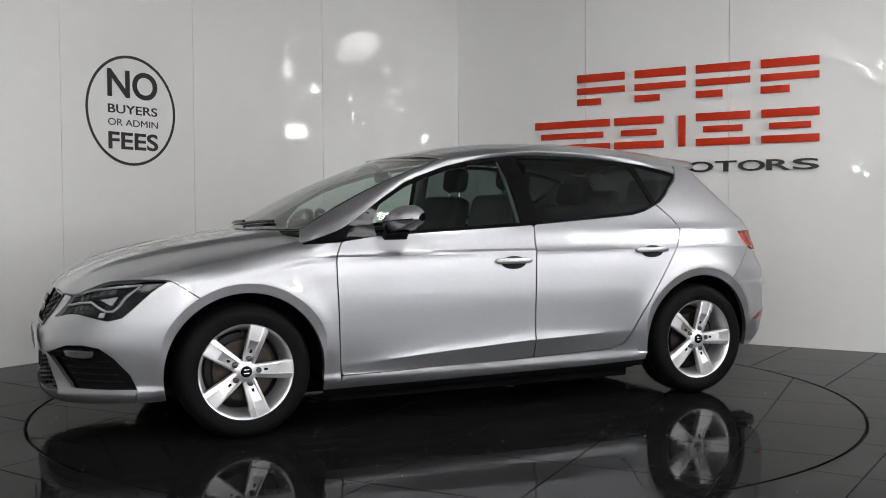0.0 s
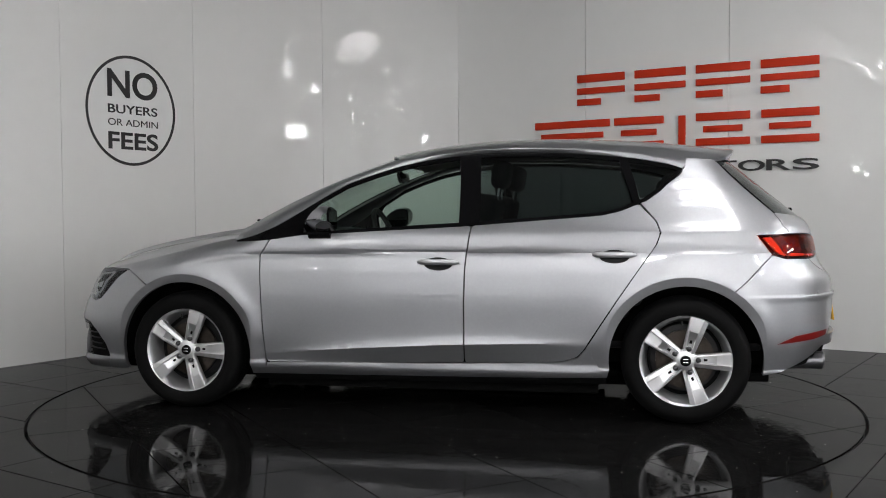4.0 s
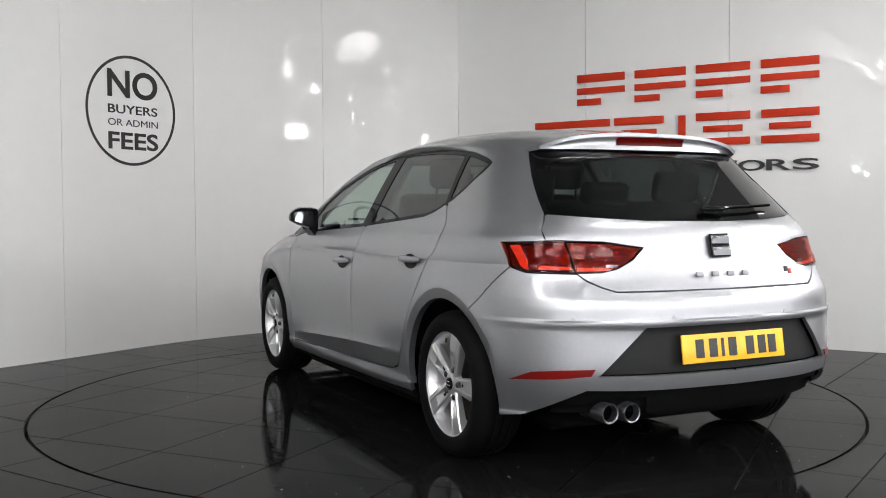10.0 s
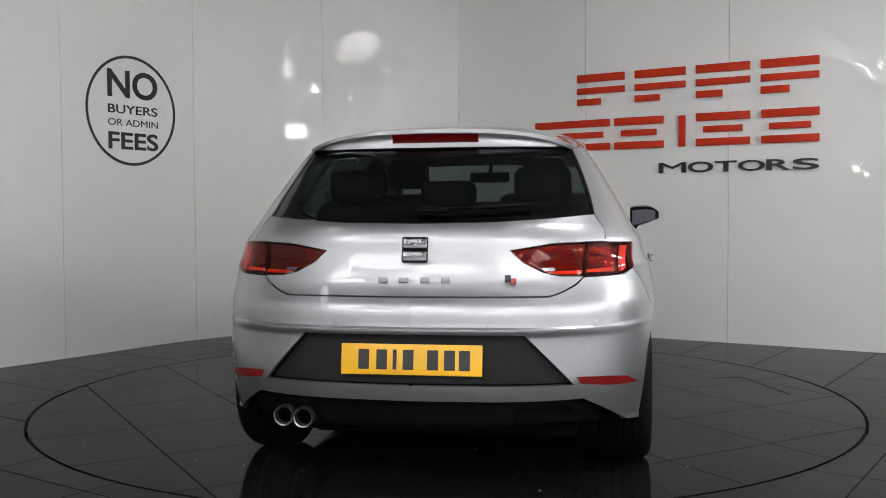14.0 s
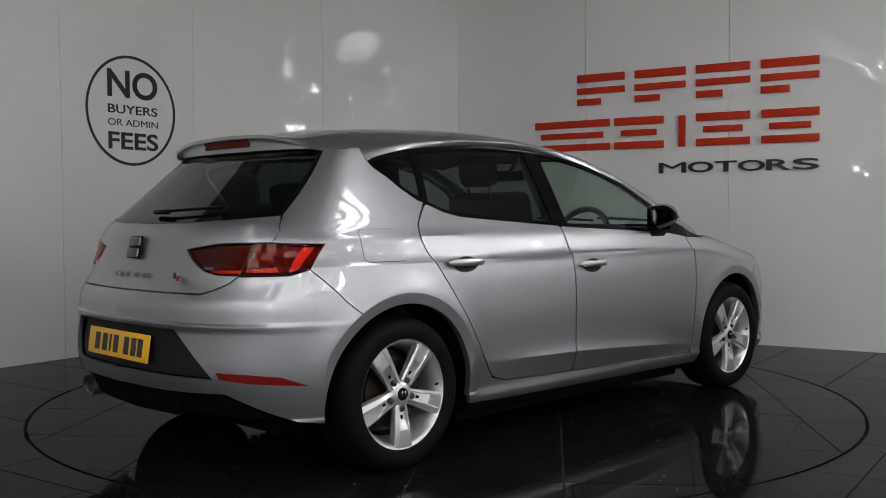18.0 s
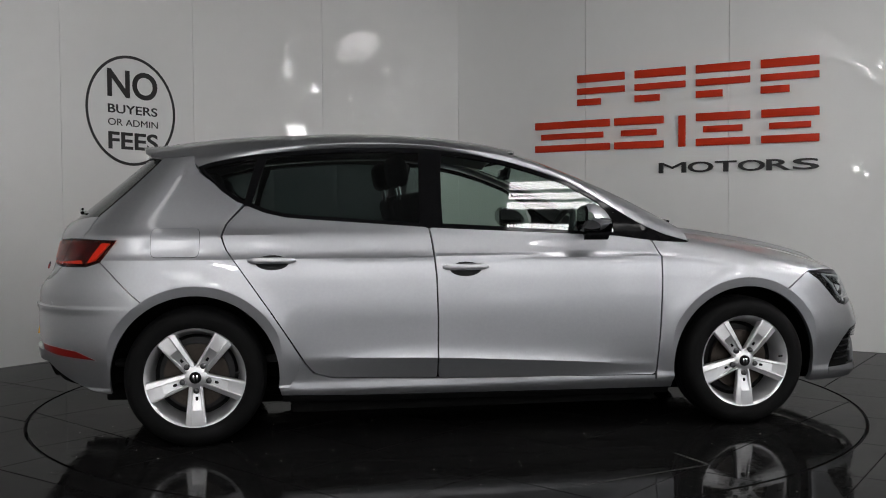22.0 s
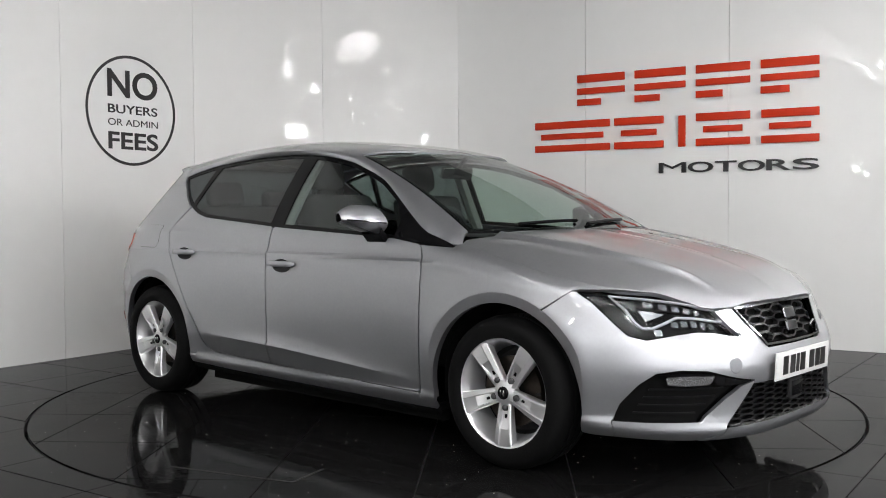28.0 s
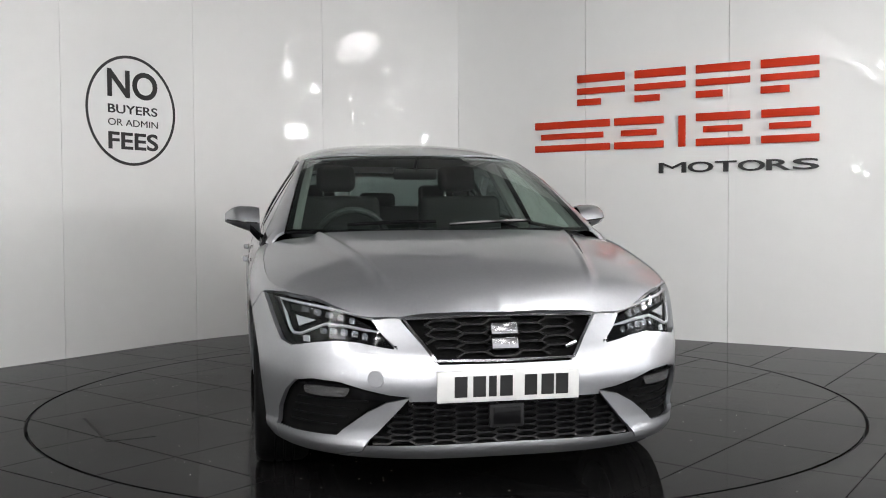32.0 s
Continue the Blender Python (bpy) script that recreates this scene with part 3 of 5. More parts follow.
    panel("sill_underside", side(under), SHELL, car, du=0.08)
    # windows and their black surround
    pane_f = [(0.665, 0.957), (0.60, 1.108), (0.444, 1.196), (0.30, 1.250), (0.167, 1.290), (0.04, 1.317), (-0.06, 1.333), (-0.148, 1.343), (-0.165, 1.25), (-0.175, 1.12), (-0.178, 0.998), (0.294, 0.975)]
    pane_r = [(-0.285, 1.004), (-0.283, 1.12), (-0.272, 1.25), (-0.262, 1.353), (-0.387, 1.358), (-0.671, 1.352), (-0.917, 1.333), (-0.99, 1.322), (-1.04, 1.20), (-1.07, 1.105), (-1.00, 1.074), (-0.91, 1.053), (-0.782, 1.043), (-0.51, 1.023)]
    pane_q = [(-1.098, 1.118), (-1.07, 1.21), (-1.035, 1.315), (-1.083, 1.314), (-1.235, 1.283), (-1.292, 1.268), (-1.226, 1.206), (-1.17, 1.158)]
    tri = [(0.675, 0.957), (0.672, 1.06), (0.70, 1.046), (0.816, 0.972), (0.90, 0.935), (0.838, 0.937)]
    for name, line, mat, ob in (("window", pane_f, GLASS_CLEAR, doors[0]), ("window", pane_r, GLASS_DARK, doors[1]), ("quarter_window", pane_q, GLASS_DARK, (car, car)), ("mirror_triangle", tri, GLOSS_BLACK, doors[0])):
        b = sheet(round_off(side(line), 0.02, 3), body, 0.06, 0.05, 0.0, -0.006)
        part(name, mirrored(b), mat, ob[1])
        part(name, b, mat, ob[0])
    # frame pieces between the panes
    pieces = [[(-0.148, 1.36), (-0.165, 1.25), (-0.175, 1.12), (-0.178, 0.99), (-0.285, 0.99), (-0.283, 1.12), (-0.272, 1.25), (-0.262, 1.367)],
              [(-0.985, 1.343), (-1.035, 1.20), (-1.068, 1.09), (-1.10, 1.103), (-1.07, 1.21), (-1.035, 1.336)],
              [(0.70, 1.058), (0.575, 1.138), (0.444, 1.214), (0.30, 1.267), (0.167, 1.308), (0.04, 1.334), (-0.078, 1.352), (-0.252, 1.369), (-0.387, 1.373), (-0.671, 1.368), (-0.917, 1.35), (-1.083, 1.331), (-1.241, 1.299), (-1.31, 1.276),
               (-1.288, 1.266), (-1.235, 1.281), (-1.083, 1.312), (-0.917, 1.331), (-0.671, 1.35), (-0.387, 1.356), (-0.252, 1.351), (-0.078, 1.333), (0.04, 1.315), (0.167, 1.288), (0.30, 1.248), (0.444, 1.194), (0.60, 1.105), (0.66, 1.02), (0.672, 1.06)],
              [(1.03, 0.913), (0.925, 0.944), (0.816, 0.988), (0.70, 1.058), (0.66, 1.05), (0.66, 0.955), (0.294, 0.977), (-0.252, 1.005), (-0.51, 1.024), (-0.782, 1.044), (-0.91, 1.054), (-1.0, 1.075), (-1.11, 1.122), (-1.18, 1.168), (-1.226, 1.21), (-1.29, 1.27), (-1.31, 1.276),
               (-1.233, 1.202), (-1.19, 1.16), (-1.122, 1.108), (-1.011, 1.06), (-0.91, 1.039), (-0.782, 1.028), (-0.51, 1.009), (-0.252, 0.99), (0.294, 0.962), (0.668, 0.942), (0.838, 0.921), (0.975, 0.911), (1.03, 0.908)]]
    for p in pieces:
        panel("window_frame", side(p), GLOSS_BLACK, car, lip=0.012, out=-0.003, du=0.06, dv=0.03)
    # pillar and roof rail, roof, windscreen, hood
    rows = []
    low = spline([(*p, 0) for p in DLO_TOP], 60)[:, :2]
    for k, (x, z) in enumerate(low):
        b = body(s_of_x(x, z), z)
        u = 16 * k / 59
        if u < 7:
            t = screen(1.0, u / 7)
        else:
            xr = -float(np.interp(-x, [-0.167, 0.4, 1.083, 1.31], [-0.19, 0.41, 1.12, 1.365]))
            ye, ze = roof_edge(xr)
            t = np.array([xr, float(ye), float(ze)])
        if k == 0:
            b = np.array([1.045, 0.795, 0.912])
        bow = 1 - 0.6 * max(0.0, (u - 12) / 4)
        mid = (b + t) / 2 + np.array([0.0, 0.010, 0.006]) * bow
        rows.append([b, (b + mid) / 2 + np.array([0, 0.003, 0.001]) * bow, mid, (mid + t) / 2 + np.array([0, 0.002, 0.002]) * bow, t])
    both("roof_pillar", solid(strip(rows), 0.012), PAINT, car)
    roof_out = [(float(screen(a, 1.0)[0]) - 0.006, float(screen(a, 1.0)[1])) for a in np.linspace(-1, 1, 21)] + [(x, float(roof_edge(x)[0])) for x in np.linspace(0.1, -1.46, 16)]
    roof_out += [(-1.46, -0.57)] + [(x, -float(roof_edge(x)[0])) for x in np.linspace(-1.40, 0.1, 16)]
    part("roof", sheet(roof_out, roof_surface, 0.03, 0.03, 0.01), PAINT, car)
    g = sheet([(-0.985, 0.015), (0.985, 0.015), (0.985, 0.985), (-0.985, 0.985)], screen, 0.08, 0.06, 0.004, flip=False)
    part("windscreen", g, GLASS_CLEAR, car, "clear green-tinted windscreen")
    for line in ([(-1, 0.955), (1, 0.955), (1, 1), (-1, 1)], [(-1, 0), (1, 0), (1, 0.035), (-1, 0.035)], [(0.955, 0.035), (1, 0.035), (1, 0.955), (0.965, 0.955)], [(-1, 0.035), (-0.955, 0.035), (-0.965, 0.955), (-1, 0.955)]):
        part("windscreen_seal", sheet(line, lambda a, b: screen(a, b) + [0, 0, -0.004], 0.08, 0.06, 0.006), GLOSS_BLACK, car)
    edge = [(x, float(np.interp(x, HOOD_EDGE[:, 0], HOOD_EDGE[:, 1])) - 0.002) for x in np.linspace(1.05, 1.88, 12)]
    half = [(1.165, 0), (1.16, 0.2), (1.13, 0.42), (1.073, 0.62), (1.022, 0.742)] + edge + [(1.975, 0.585), (2.02, 0.525), (2.045, 0.475), (2.082, 0.37), (2.106, 0.2), (2.114, 0)]
    hood = [(x, y) for x, y in half] + [(x, -y) for x, y in reversed(half[1:-1])]
    part("bonnet", sheet(hood[::-1], hood_surface, 0.014, 0.008, 0.02), PAINT, car, "silver creased bonnet")
    cowl = half[:4]
    part("cowl", sheet([(x, y) for x, y in [(x - 0.10, y) for x, y in cowl[::-1]] + [(x - 0.10, -y) for x, y in cowl[1:]] + [(x + 0.006, -y) for x, y in cowl[::-1]] + [(x + 0.006, y) for x, y in cowl[1:]]],
                       lambda x, y: hood_surface(x, y) + [0, 0, -0.022], 0.06, 0.06, 0.0), BLACK_TRIM, car)
    return car, doors


def build_front(car):
    # headlights
    lamp = [(1.672, 0.752), (1.80, 0.7535), (1.885, 0.744)]
    line = side(lamp) + front([(0.60, 0.715), (0.50, 0.668), (0.44, 0.625), (0.385, 0.573), (0.45, 0.584), (0.52, 0.598), (0.59, 0.603), (0.66, 0.596)]) + side([(1.915, 0.578), (1.865, 0.592), (1.80, 0.65), (1.73, 0.715)])
    for mirror in (False, True):
        f = mirrored if mirror else (lambda b: b)
        bowl = part("headlight", f(sheet(line, offset_surface(0.035), 0.03, 0.02, 0.0)), GLOSS_BLACK, car, "dark headlight with white light guide under clear lens")
        part("lens", f(sheet(line, body, 0.03, 0.02, 0.0, 0.0)), LENS_CLEAR, bowl)
        # light guide: a thin loop round the dark bowl, folded in below the middle
        loop = [(0.79, 0.738), (0.773, 0.685), (0.761, 0.638), (0.748, 0.617), (0.723, 0.616), (0.684, 0.634), (0.634, 0.655), (0.551, 0.648), (0.5, 0.638), (0.445, 0.631), (0.469, 0.677), (0.542, 0.695), (0.616, 0.711), (0.712, 0.726)]
        skin = offset_surface(0.012)
        pts = [tuple(skin(np.array(s_of_y(y, z, False)), np.array(z))) for y, z in loop]
        part("light_guide", f(tube(pts, 0.0055, 6, True)), LAMP_WHITE, bowl, "thin white light guide")
        for corner in ([(0.742, 0.683), (0.671, 0.669), (0.733, 0.644)], [(0.718, 0.612), (0.697, 0.612), (0.697, 0.592), (0.718, 0.592)]):
            part("side_reflector", f(sheet(front(corner), offset_surface(0.018), 0.02, 0.02, 0.006)), LAMP_WHITE, bowl, "white side reflector")
        for y, z, w in ((0.708, 0.708, 0.016), (0.664, 0.699, 0.015), (0.622, 0.690, 0.015), (0.580, 0.681, 0.014), (0.541, 0.671, 0.012), (0.646, 0.633, 0.014), (0.610, 0.634, 0.014), (0.572, 0.631, 0.014), (0.534, 0.626, 0.013), (0.498, 0.618, 0.011)):
            cell = round_off(front([(y + w, z - 0.010), (y + w * 0.7, z + 0.012), (y - w, z + 0.007), (y - w * 0.8, z - 0.012)]), 0.004, 2)
            part("reflector_cell", f(sheet(cell, offset_surface(0.020), 0.01, 0.01, 0.010)), LAMP_CLEAR, bowl, "chrome reflector cell")
        inner = [(0.764, 0.700), (0.745, 0.626), (0.735, 0.630), (0.748, 0.693), (0.66, 0.676), (0.60, 0.664), (0.60, 0.672), (0.66, 0.686)]
        part("bezel", f(sheet(front(inner), offset_surface(0.016), 0.02, 0.02, 0.006)), SHELL, bowl)
    # bumper: upper band beside the grille, side, blade and lower lip
    up = [(0.0, 0.512), (0.245, 0.516), (0.262, 0.535), (0.374, 0.676), (0.47, 0.668), (0.436, 0.620), (0.384, 0.567), (0.45, 0.577), (0.52, 0.591), (0.59, 0.596), (0.665, 0.588)]
    bl = front(up[1:]) + side([(1.918, 0.571), (1.86, 0.586), (1.795, 0.645), (1.725, 0.71), (1.665, 0.748), (1.648, 0.748)]) + side(arch_crease(WHEEL_X, 58.6, -17)) + side([(1.73, 0.199), (1.80, 0.199)]) + \
        side([(1.80, 0.262), (1.83, 0.33), (1.90, 0.408), (1.955, 0.450)]) + front([(0.68, 0.462), (0.59, 0.456), (0.50, 0.43), (0.42, 0.412), (0.355, 0.404), (0.352, 0.388), (0.25, 0.388)])
    panel("front_bumper", bl, PAINT, car, "silver front bumper", du=0.013, dv=0.012)
    centre_panel("bumper_bar", [(0.0, 0.514), (0.25, 0.516), (0.255, 0.388), (0.0, 0.388)], False, PAINT, car)
    blade = front([(0.352, 0.40), (0.43, 0.384), (0.50, 0.345), (0.58, 0.282), (0.60, 0.262)]) + side([(1.94, 0.262), (1.86, 0.262), (1.803, 0.262), (1.803, 0.199), (1.90, 0.196)]) + front([(0.60, 0.190), (0.515, 0.210), (0.50, 0.238), (0.44, 0.30), (0.375, 0.372)])
    panel("bumper_blade", blade, PAINT, car, "silver bumper blade beside lower grille", du=0.02, dv=0.015)
    centre_panel("splitter", [(0.0, 0.236), (0.3, 0.234), (0.498, 0.232), (0.512, 0.212), (0.515, 0.207), (0.59, 0.187), (0.50, 0.184), (0.3, 0.180), (0.0, 0.180)], False, PAINT, car)
    # grilles
    rim = [(0.0, 0.684), (0.366, 0.676), (0.258, 0.524), (0.0, 0.520)]
    hole = [(0.0, 0.675), (0.350, 0.667), (0.250, 0.532), (0.0, 0.529)]
    centre_panel("grille_backing", rim, False, SHELL, car, lip=0.0, out=-0.035)
    ring = front(rim[1:3]) + front([(0.0, 0.520), (0.0, 0.529)]) + front([hole[2], hole[1]]) + front([(0.0, 0.675), (0.0, 0.684)])
    panel("grille_surround", ring, SATIN, car, "chrome grille surround", lip=0.02, out=0.006, du=0.03, dv=0.012)

    def honeycomb(name, inside, ch, cw, depth):
        """Rows of flattened hexagon bars within a (y, z) trapezium."""
        (z0, w0), (z1, w1) = inside
        bm = bmesh.new()
        rows_n = round((z1 - z0) / ch)
        segs = set()
        for j in range(-1, rows_n + 2):
            zc = z0 + (j + 0.5) * ch
            for i in range(-14, 15):
                yc = i * cw
                zi = zc + (ch / 2 if i % 2 else 0)
                hexa = [(yc - cw * 0.34, zi + ch * 0.5), (yc + cw * 0.34, zi + ch * 0.5), (yc + cw * 0.66, zi), (yc + cw * 0.34, zi - ch * 0.5), (yc - cw * 0.34, zi - ch * 0.5), (yc - cw * 0.66, zi)]
                for a, b in zip(hexa, hexa[1:] + hexa[:1]):
                    w = w0 + ((a[1] + b[1]) / 2 - z0) / (z1 - z0) * (w1 - w0)
                    if max(abs(a[0]), abs(b[0])) < w and min(a[1], b[1]) > z0 - 0.001 and max(a[1], b[1]) < z1 + 0.001:
                        key = tuple(sorted(((round(a[0], 3), round(a[1], 3)), (round(b[0], 3), round(b[1], 3)))))
                        segs.add(key)
        for a, b in sorted(segs):
            t = 0.0035
            dy, dz = b[0] - a[0], b[1] - a[1]
            n = math.hypot(dy, dz)
            ny, nz = -dz / n * t, dy / n * t
            quad = [(a[0] + ny, a[1] + nz), (b[0] + ny, b[1] + nz), (b[0] - ny, b[1] - nz), (a[0] - ny, a[1] - nz)]
            fr = []
            for y, z in quad:
                p = body(s_of_y(abs(y), z, False), z)
                fr.append((p[0] - 0.012, y, z))
            v1 = [bm.verts.new(p) for p in fr]
            v2 = [bm.verts.new((p[0] - depth, p[1], p[2])) for p in fr]
            bm.faces.new(v1)
            for i in range(4):
                bm.faces.new((v1[i], v1[(i + 1) % 4], v2[(i + 1) % 4], v2[i]))
        bmesh.ops.recalc_face_normals(bm, faces=bm.faces)
        return part(name, bm, GRILLE_BLACK, car, "black honeycomb grille mesh")

    honeycomb("upper_grille", ((0.538, 0.245), (0.664, 0.335)), 0.0315, 0.105, 0.02)
    centre_panel("lower_grille_backing", [(0.0, 0.392), (0.36, 0.392), (0.52, 0.225), (0.0, 0.225)], False, SHELL, car, lip=0.0, out=-0.04)
    honeycomb("lower_grille", ((0.236, 0.495), (0.388, 0.362)), 0.0215, 0.075, 0.02)
    # square sensor in the lower grille
    part("radar_cover", box((0.02, 0.13, 0.085), (2.168, 0.0, 0.328), 0.006), BLACK_TRIM, car, "square black radar cover in lower grille")
    part("radar_face", box((0.01, 0.10, 0.06), (2.178, 0.0, 0.328), 0.003), GLOSS_BLACK, car)
    # maker's mark as a plain shape, and a small mark beside it
    mk = box((0.014, 0.100, 0.046), (2.140, 0.0, 0.634), 0.006, (0, -18, 0), 3)
    joined(mk, box((0.014, 0.100, 0.046), (2.153, 0.0, 0.583), 0.006, (0, -14, 0), 3))
    part("badge", mk, SATIN, car, "plain chrome badge on grille")
    part("trim_mark", box((0.008, 0.045, 0.014), (2.133, 0.255, 0.571), 0.002, (25, 0, 0)), CHROME, car)
    # number plate with plain bars
    plate = part("number_plate", box((0.008, 0.52, 0.111), (2.203, 0.0, 0.441), 0.002, (0, 3, 0)), PLATE_WHITE, car, "white front number plate with plain black bars")
    for k, y in enumerate((-0.165, -0.098, -0.050, 0.0, 0.090, 0.152, 0.206)):
        part("plate_bar", box((0.003, 0.028 if k == 2 else 0.046, 0.074), (2.2075, y - 0.01, 0.441), 0.0, (0, 3, 0)), INK, plate)
    # fog lamps in dark recesses
    rec = side([(1.80, 0.258), (1.835, 0.325), (1.905, 0.402), (1.957, 0.445)]) + front([(0.68, 0.457), (0.59, 0.451), (0.50, 0.426), (0.42, 0.408), (0.352, 0.401), (0.43, 0.388), (0.505, 0.35), (0.585, 0.287), (0.605, 0.268)]) + side([(1.94, 0.262), (1.86, 0.262)])
    fog = round_off(front([(0.715, 0.433), (0.66, 0.436), (0.553, 0.432), (0.572, 0.400), (0.66, 0.399), (0.708, 0.404)]), 0.01, 3)
    for mirror in (False, True):
        f = mirrored if mirror else (lambda b: b)
        r = part("fog_recess", f(sheet(rec, offset_surface(0.03), 0.03, 0.02, 0.0)), SHELL, car, "dark recess with fog lamp")
        part("fog_lamp", f(sheet(fog, offset_surface(0.006), 0.02, 0.012, 0.02)), FOG_CLEAR, r, "clear fog lamp")
        brow = front([(0.735, 0.444), (0.66, 0.449), (0.58, 0.444), (0.50, 0.421), (0.42, 0.405), (0.362, 0.400), (0.42, 0.391), (0.49, 0.392), (0.545, 0.398), (0.560, 0.436), (0.66, 0.440), (0.72, 0.437)])
        part("fog_bezel", f(sheet(brow, offset_surface(0.004), 0.02, 0.012, 0.02)), GLOSS_BLACK, r, "gloss black bezel round fog lamp")
        for z in (0.385, 0.355, 0.325, 0.295):
            y0, y1 = float(np.interp(z, [0.28, 0.40], [0.605, 0.46])) + 0.02, float(np.interp(z, [0.27, 0.40], [0.775, 0.745]))
            slat = front([(y1, z), (y0, z), (y0, z - 0.006), (y1, z - 0.006)])
            part("slat", f(sheet(slat, offset_surface(0.022), 0.03, 0.01, 0.006)), GRILLE_BLACK, r)
    cap = lathe([(0, 0.003), (0.029, 0.0025), (0.031, 0.0)], 24)
    q = body(s_of_y(0.467, 0.468, False), 0.468)
    cap.transform(Matrix.Translation((q[0] + 0.001, -0.467, 0.468)) @ Euler((0, 0, radians(-90 - 24))).to_matrix().to_4x4())
    part("tow_cover", cap, PAINT, car)


def build_rear(car):
    for mirror in (False, True):
        f = mirrored if mirror else (lambda b: b)
        outer = side([(-1.655, 0.936), (-1.80, 0.940)]) + rear([(0.640, 0.940), (0.628, 0.88), (0.622, 0.822)]) + side([(-1.80, 0.823), (-1.735, 0.838)])
        inn = rear([(0.632, 0.938), (0.50, 0.933), (0.352, 0.912), (0.40, 0.872), (0.47, 0.836), (0.53, 0.823), (0.614, 0.821), (0.620, 0.88)])
        o = part("tail_light", f(sheet(outer, body, 0.03, 0.02, 0.006, -0.022)), RED_BOWL, car, "red tail light with orange-red light bars")
        part("inner_light", f(sheet(inn, body, 0.03, 0.02, 0.006, -0.022)), RED_BOWL, o)
        part("outer_lens", f(sheet(outer, body, 0.02, 0.015, 0.0, 0.004)), LENS_RED, o, "clear red lens")
        part("inner_lens", f(sheet(inn, body, 0.02, 0.015, 0.0, 0.004)), LENS_RED, o, "clear red lens")
        rim_o = [side([(-1.655, 0.936), (-1.80, 0.940)]) + rear([(0.640, 0.940), (0.640, 0.933)]) + side([(-1.80, 0.933), (-1.668, 0.929)]), rear([(0.622, 0.822), (0.622, 0.830)]) + side([(-1.80, 0.831), (-1.742, 0.846), (-1.735, 0.838), (-1.80, 0.823)])]
        for line in rim_o:
            part("lens_rim", f(sheet(line, body, 0.02, 0.02, 0.006, 0.003)), GLOSS_BLACK, o)
        for line in (side([(-1.695, 0.925), (-1.735, 0.927), (-1.782, 0.868), (-1.804, 0.832), (-1.790, 0.830), (-1.75, 0.866)]), rear([(0.725, 0.848), (0.635, 0.842), (0.633, 0.830), (0.735, 0.832)]), rear([(0.612, 0.840), (0.50, 0.838), (0.49, 0.832), (0.53, 0.828), (0.612, 0.828)])):
            part("light_band", f(sheet(line, body, 0.02, 0.02, 0.010, -0.008)), RED_BAND, o, "orange-red light band")
        for line in (rear([(0.725, 0.916), (0.64, 0.926), (0.633, 0.905), (0.715, 0.892)]), rear([(0.71, 0.882), (0.632, 0.892), (0.630, 0.858), (0.70, 0.854)]), rear([(0.60, 0.869), (0.486, 0.862), (0.45, 0.852), (0.492, 0.843), (0.60, 0.845)])):
            part("light_element", f(sheet(round_off(line, 0.005, 2), body, 0.012, 0.012, 0.010, -0.010)), RED_CELL, o)
        for z0, z1, y1 in ((0.924, 0.908, 0.385), (0.909, 0.896, 0.40), (0.894, 0.883, 0.415), (0.880, 0.871, 0.44)):
            part("light_rib", f(sheet(rear([(0.605, z0), (y1, z1), (y1, z1 - 0.006), (0.605, z0 - 0.006)]), body, 0.02, 0.02, 0.008, -0.010)), RED_CELL, o)
        part("reversing_cell", f(sheet(rear([(0.508, 0.849), (0.462, 0.848), (0.470, 0.838), (0.512, 0.836)]), body, 0.02, 0.02, 0.002, 0.0045)), SATIN, o)
        refl = side([(-1.755, 0.402), (-1.85, 0.440)]) + rear([(0.70, 0.452), (0.592, 0.458), (0.605, 0.432), (0.70, 0.418)])
        part("rear_reflector", f(sheet(refl, body, 0.02, 0.012, 0.006, 0.003)), REFLECTOR, car, "red bumper reflector")
    # tailgate, glass, spoiler
    gate = [(0.0, 1.012), (0.30, 1.017), (0.50, 1.030), (0.6485, 1.044), (0.6890, 0.985), (0.6910, 0.945), (0.625, 0.944), (0.50, 0.939), (0.346, 0.914), (0.395, 0.868), (0.467, 0.831), (0.53, 0.817), (0.612, 0.815), (0.585, 0.79), (0.54, 0.765), (0.495, 0.750), (0.0, 0.749)]
    tg = centre_panel("tailgate", gate, True, PAINT, car, "silver tailgate", du=0.03, dv=0.015)
    gl = [(0.0, 1.352), (0.545, 1.335), (0.562, 1.30), (0.605, 1.20), (0.648, 1.050), (0.50, 1.036), (0.30, 1.022), (0.0, 1.017)]
    centre_panel("rear_window", gl, True, GLASS_DARK, car, "dark privacy rear window", lip=0.0, out=-0.004, du=0.06, dv=0.04)
    for m in (False, True):
        f = mirrored if m else (lambda b: b)
        part("rear_window_seal", f(sheet(rear([(0.558, 1.315), (0.606, 1.20), (0.651, 1.048), (0.640, 1.047), (0.595, 1.195), (0.546, 1.315)]), body, 0.03, 0.03, 0.004, -0.002)), GLOSS_BLACK, car)
    sp = [(-1.44, 0.570), (-1.49, 0.562), (-1.535, 0.540), (-1.570, 0.47), (-1.600, 0.28), (-1.610, 0.0)]
    out = sp + [(x, -y) for x, y in reversed(sp[:-1])]
    spo = part("spoiler", sheet(out, roof_surface, 0.04, 0.05, 0.014), PAINT, car, "silver roof spoiler")

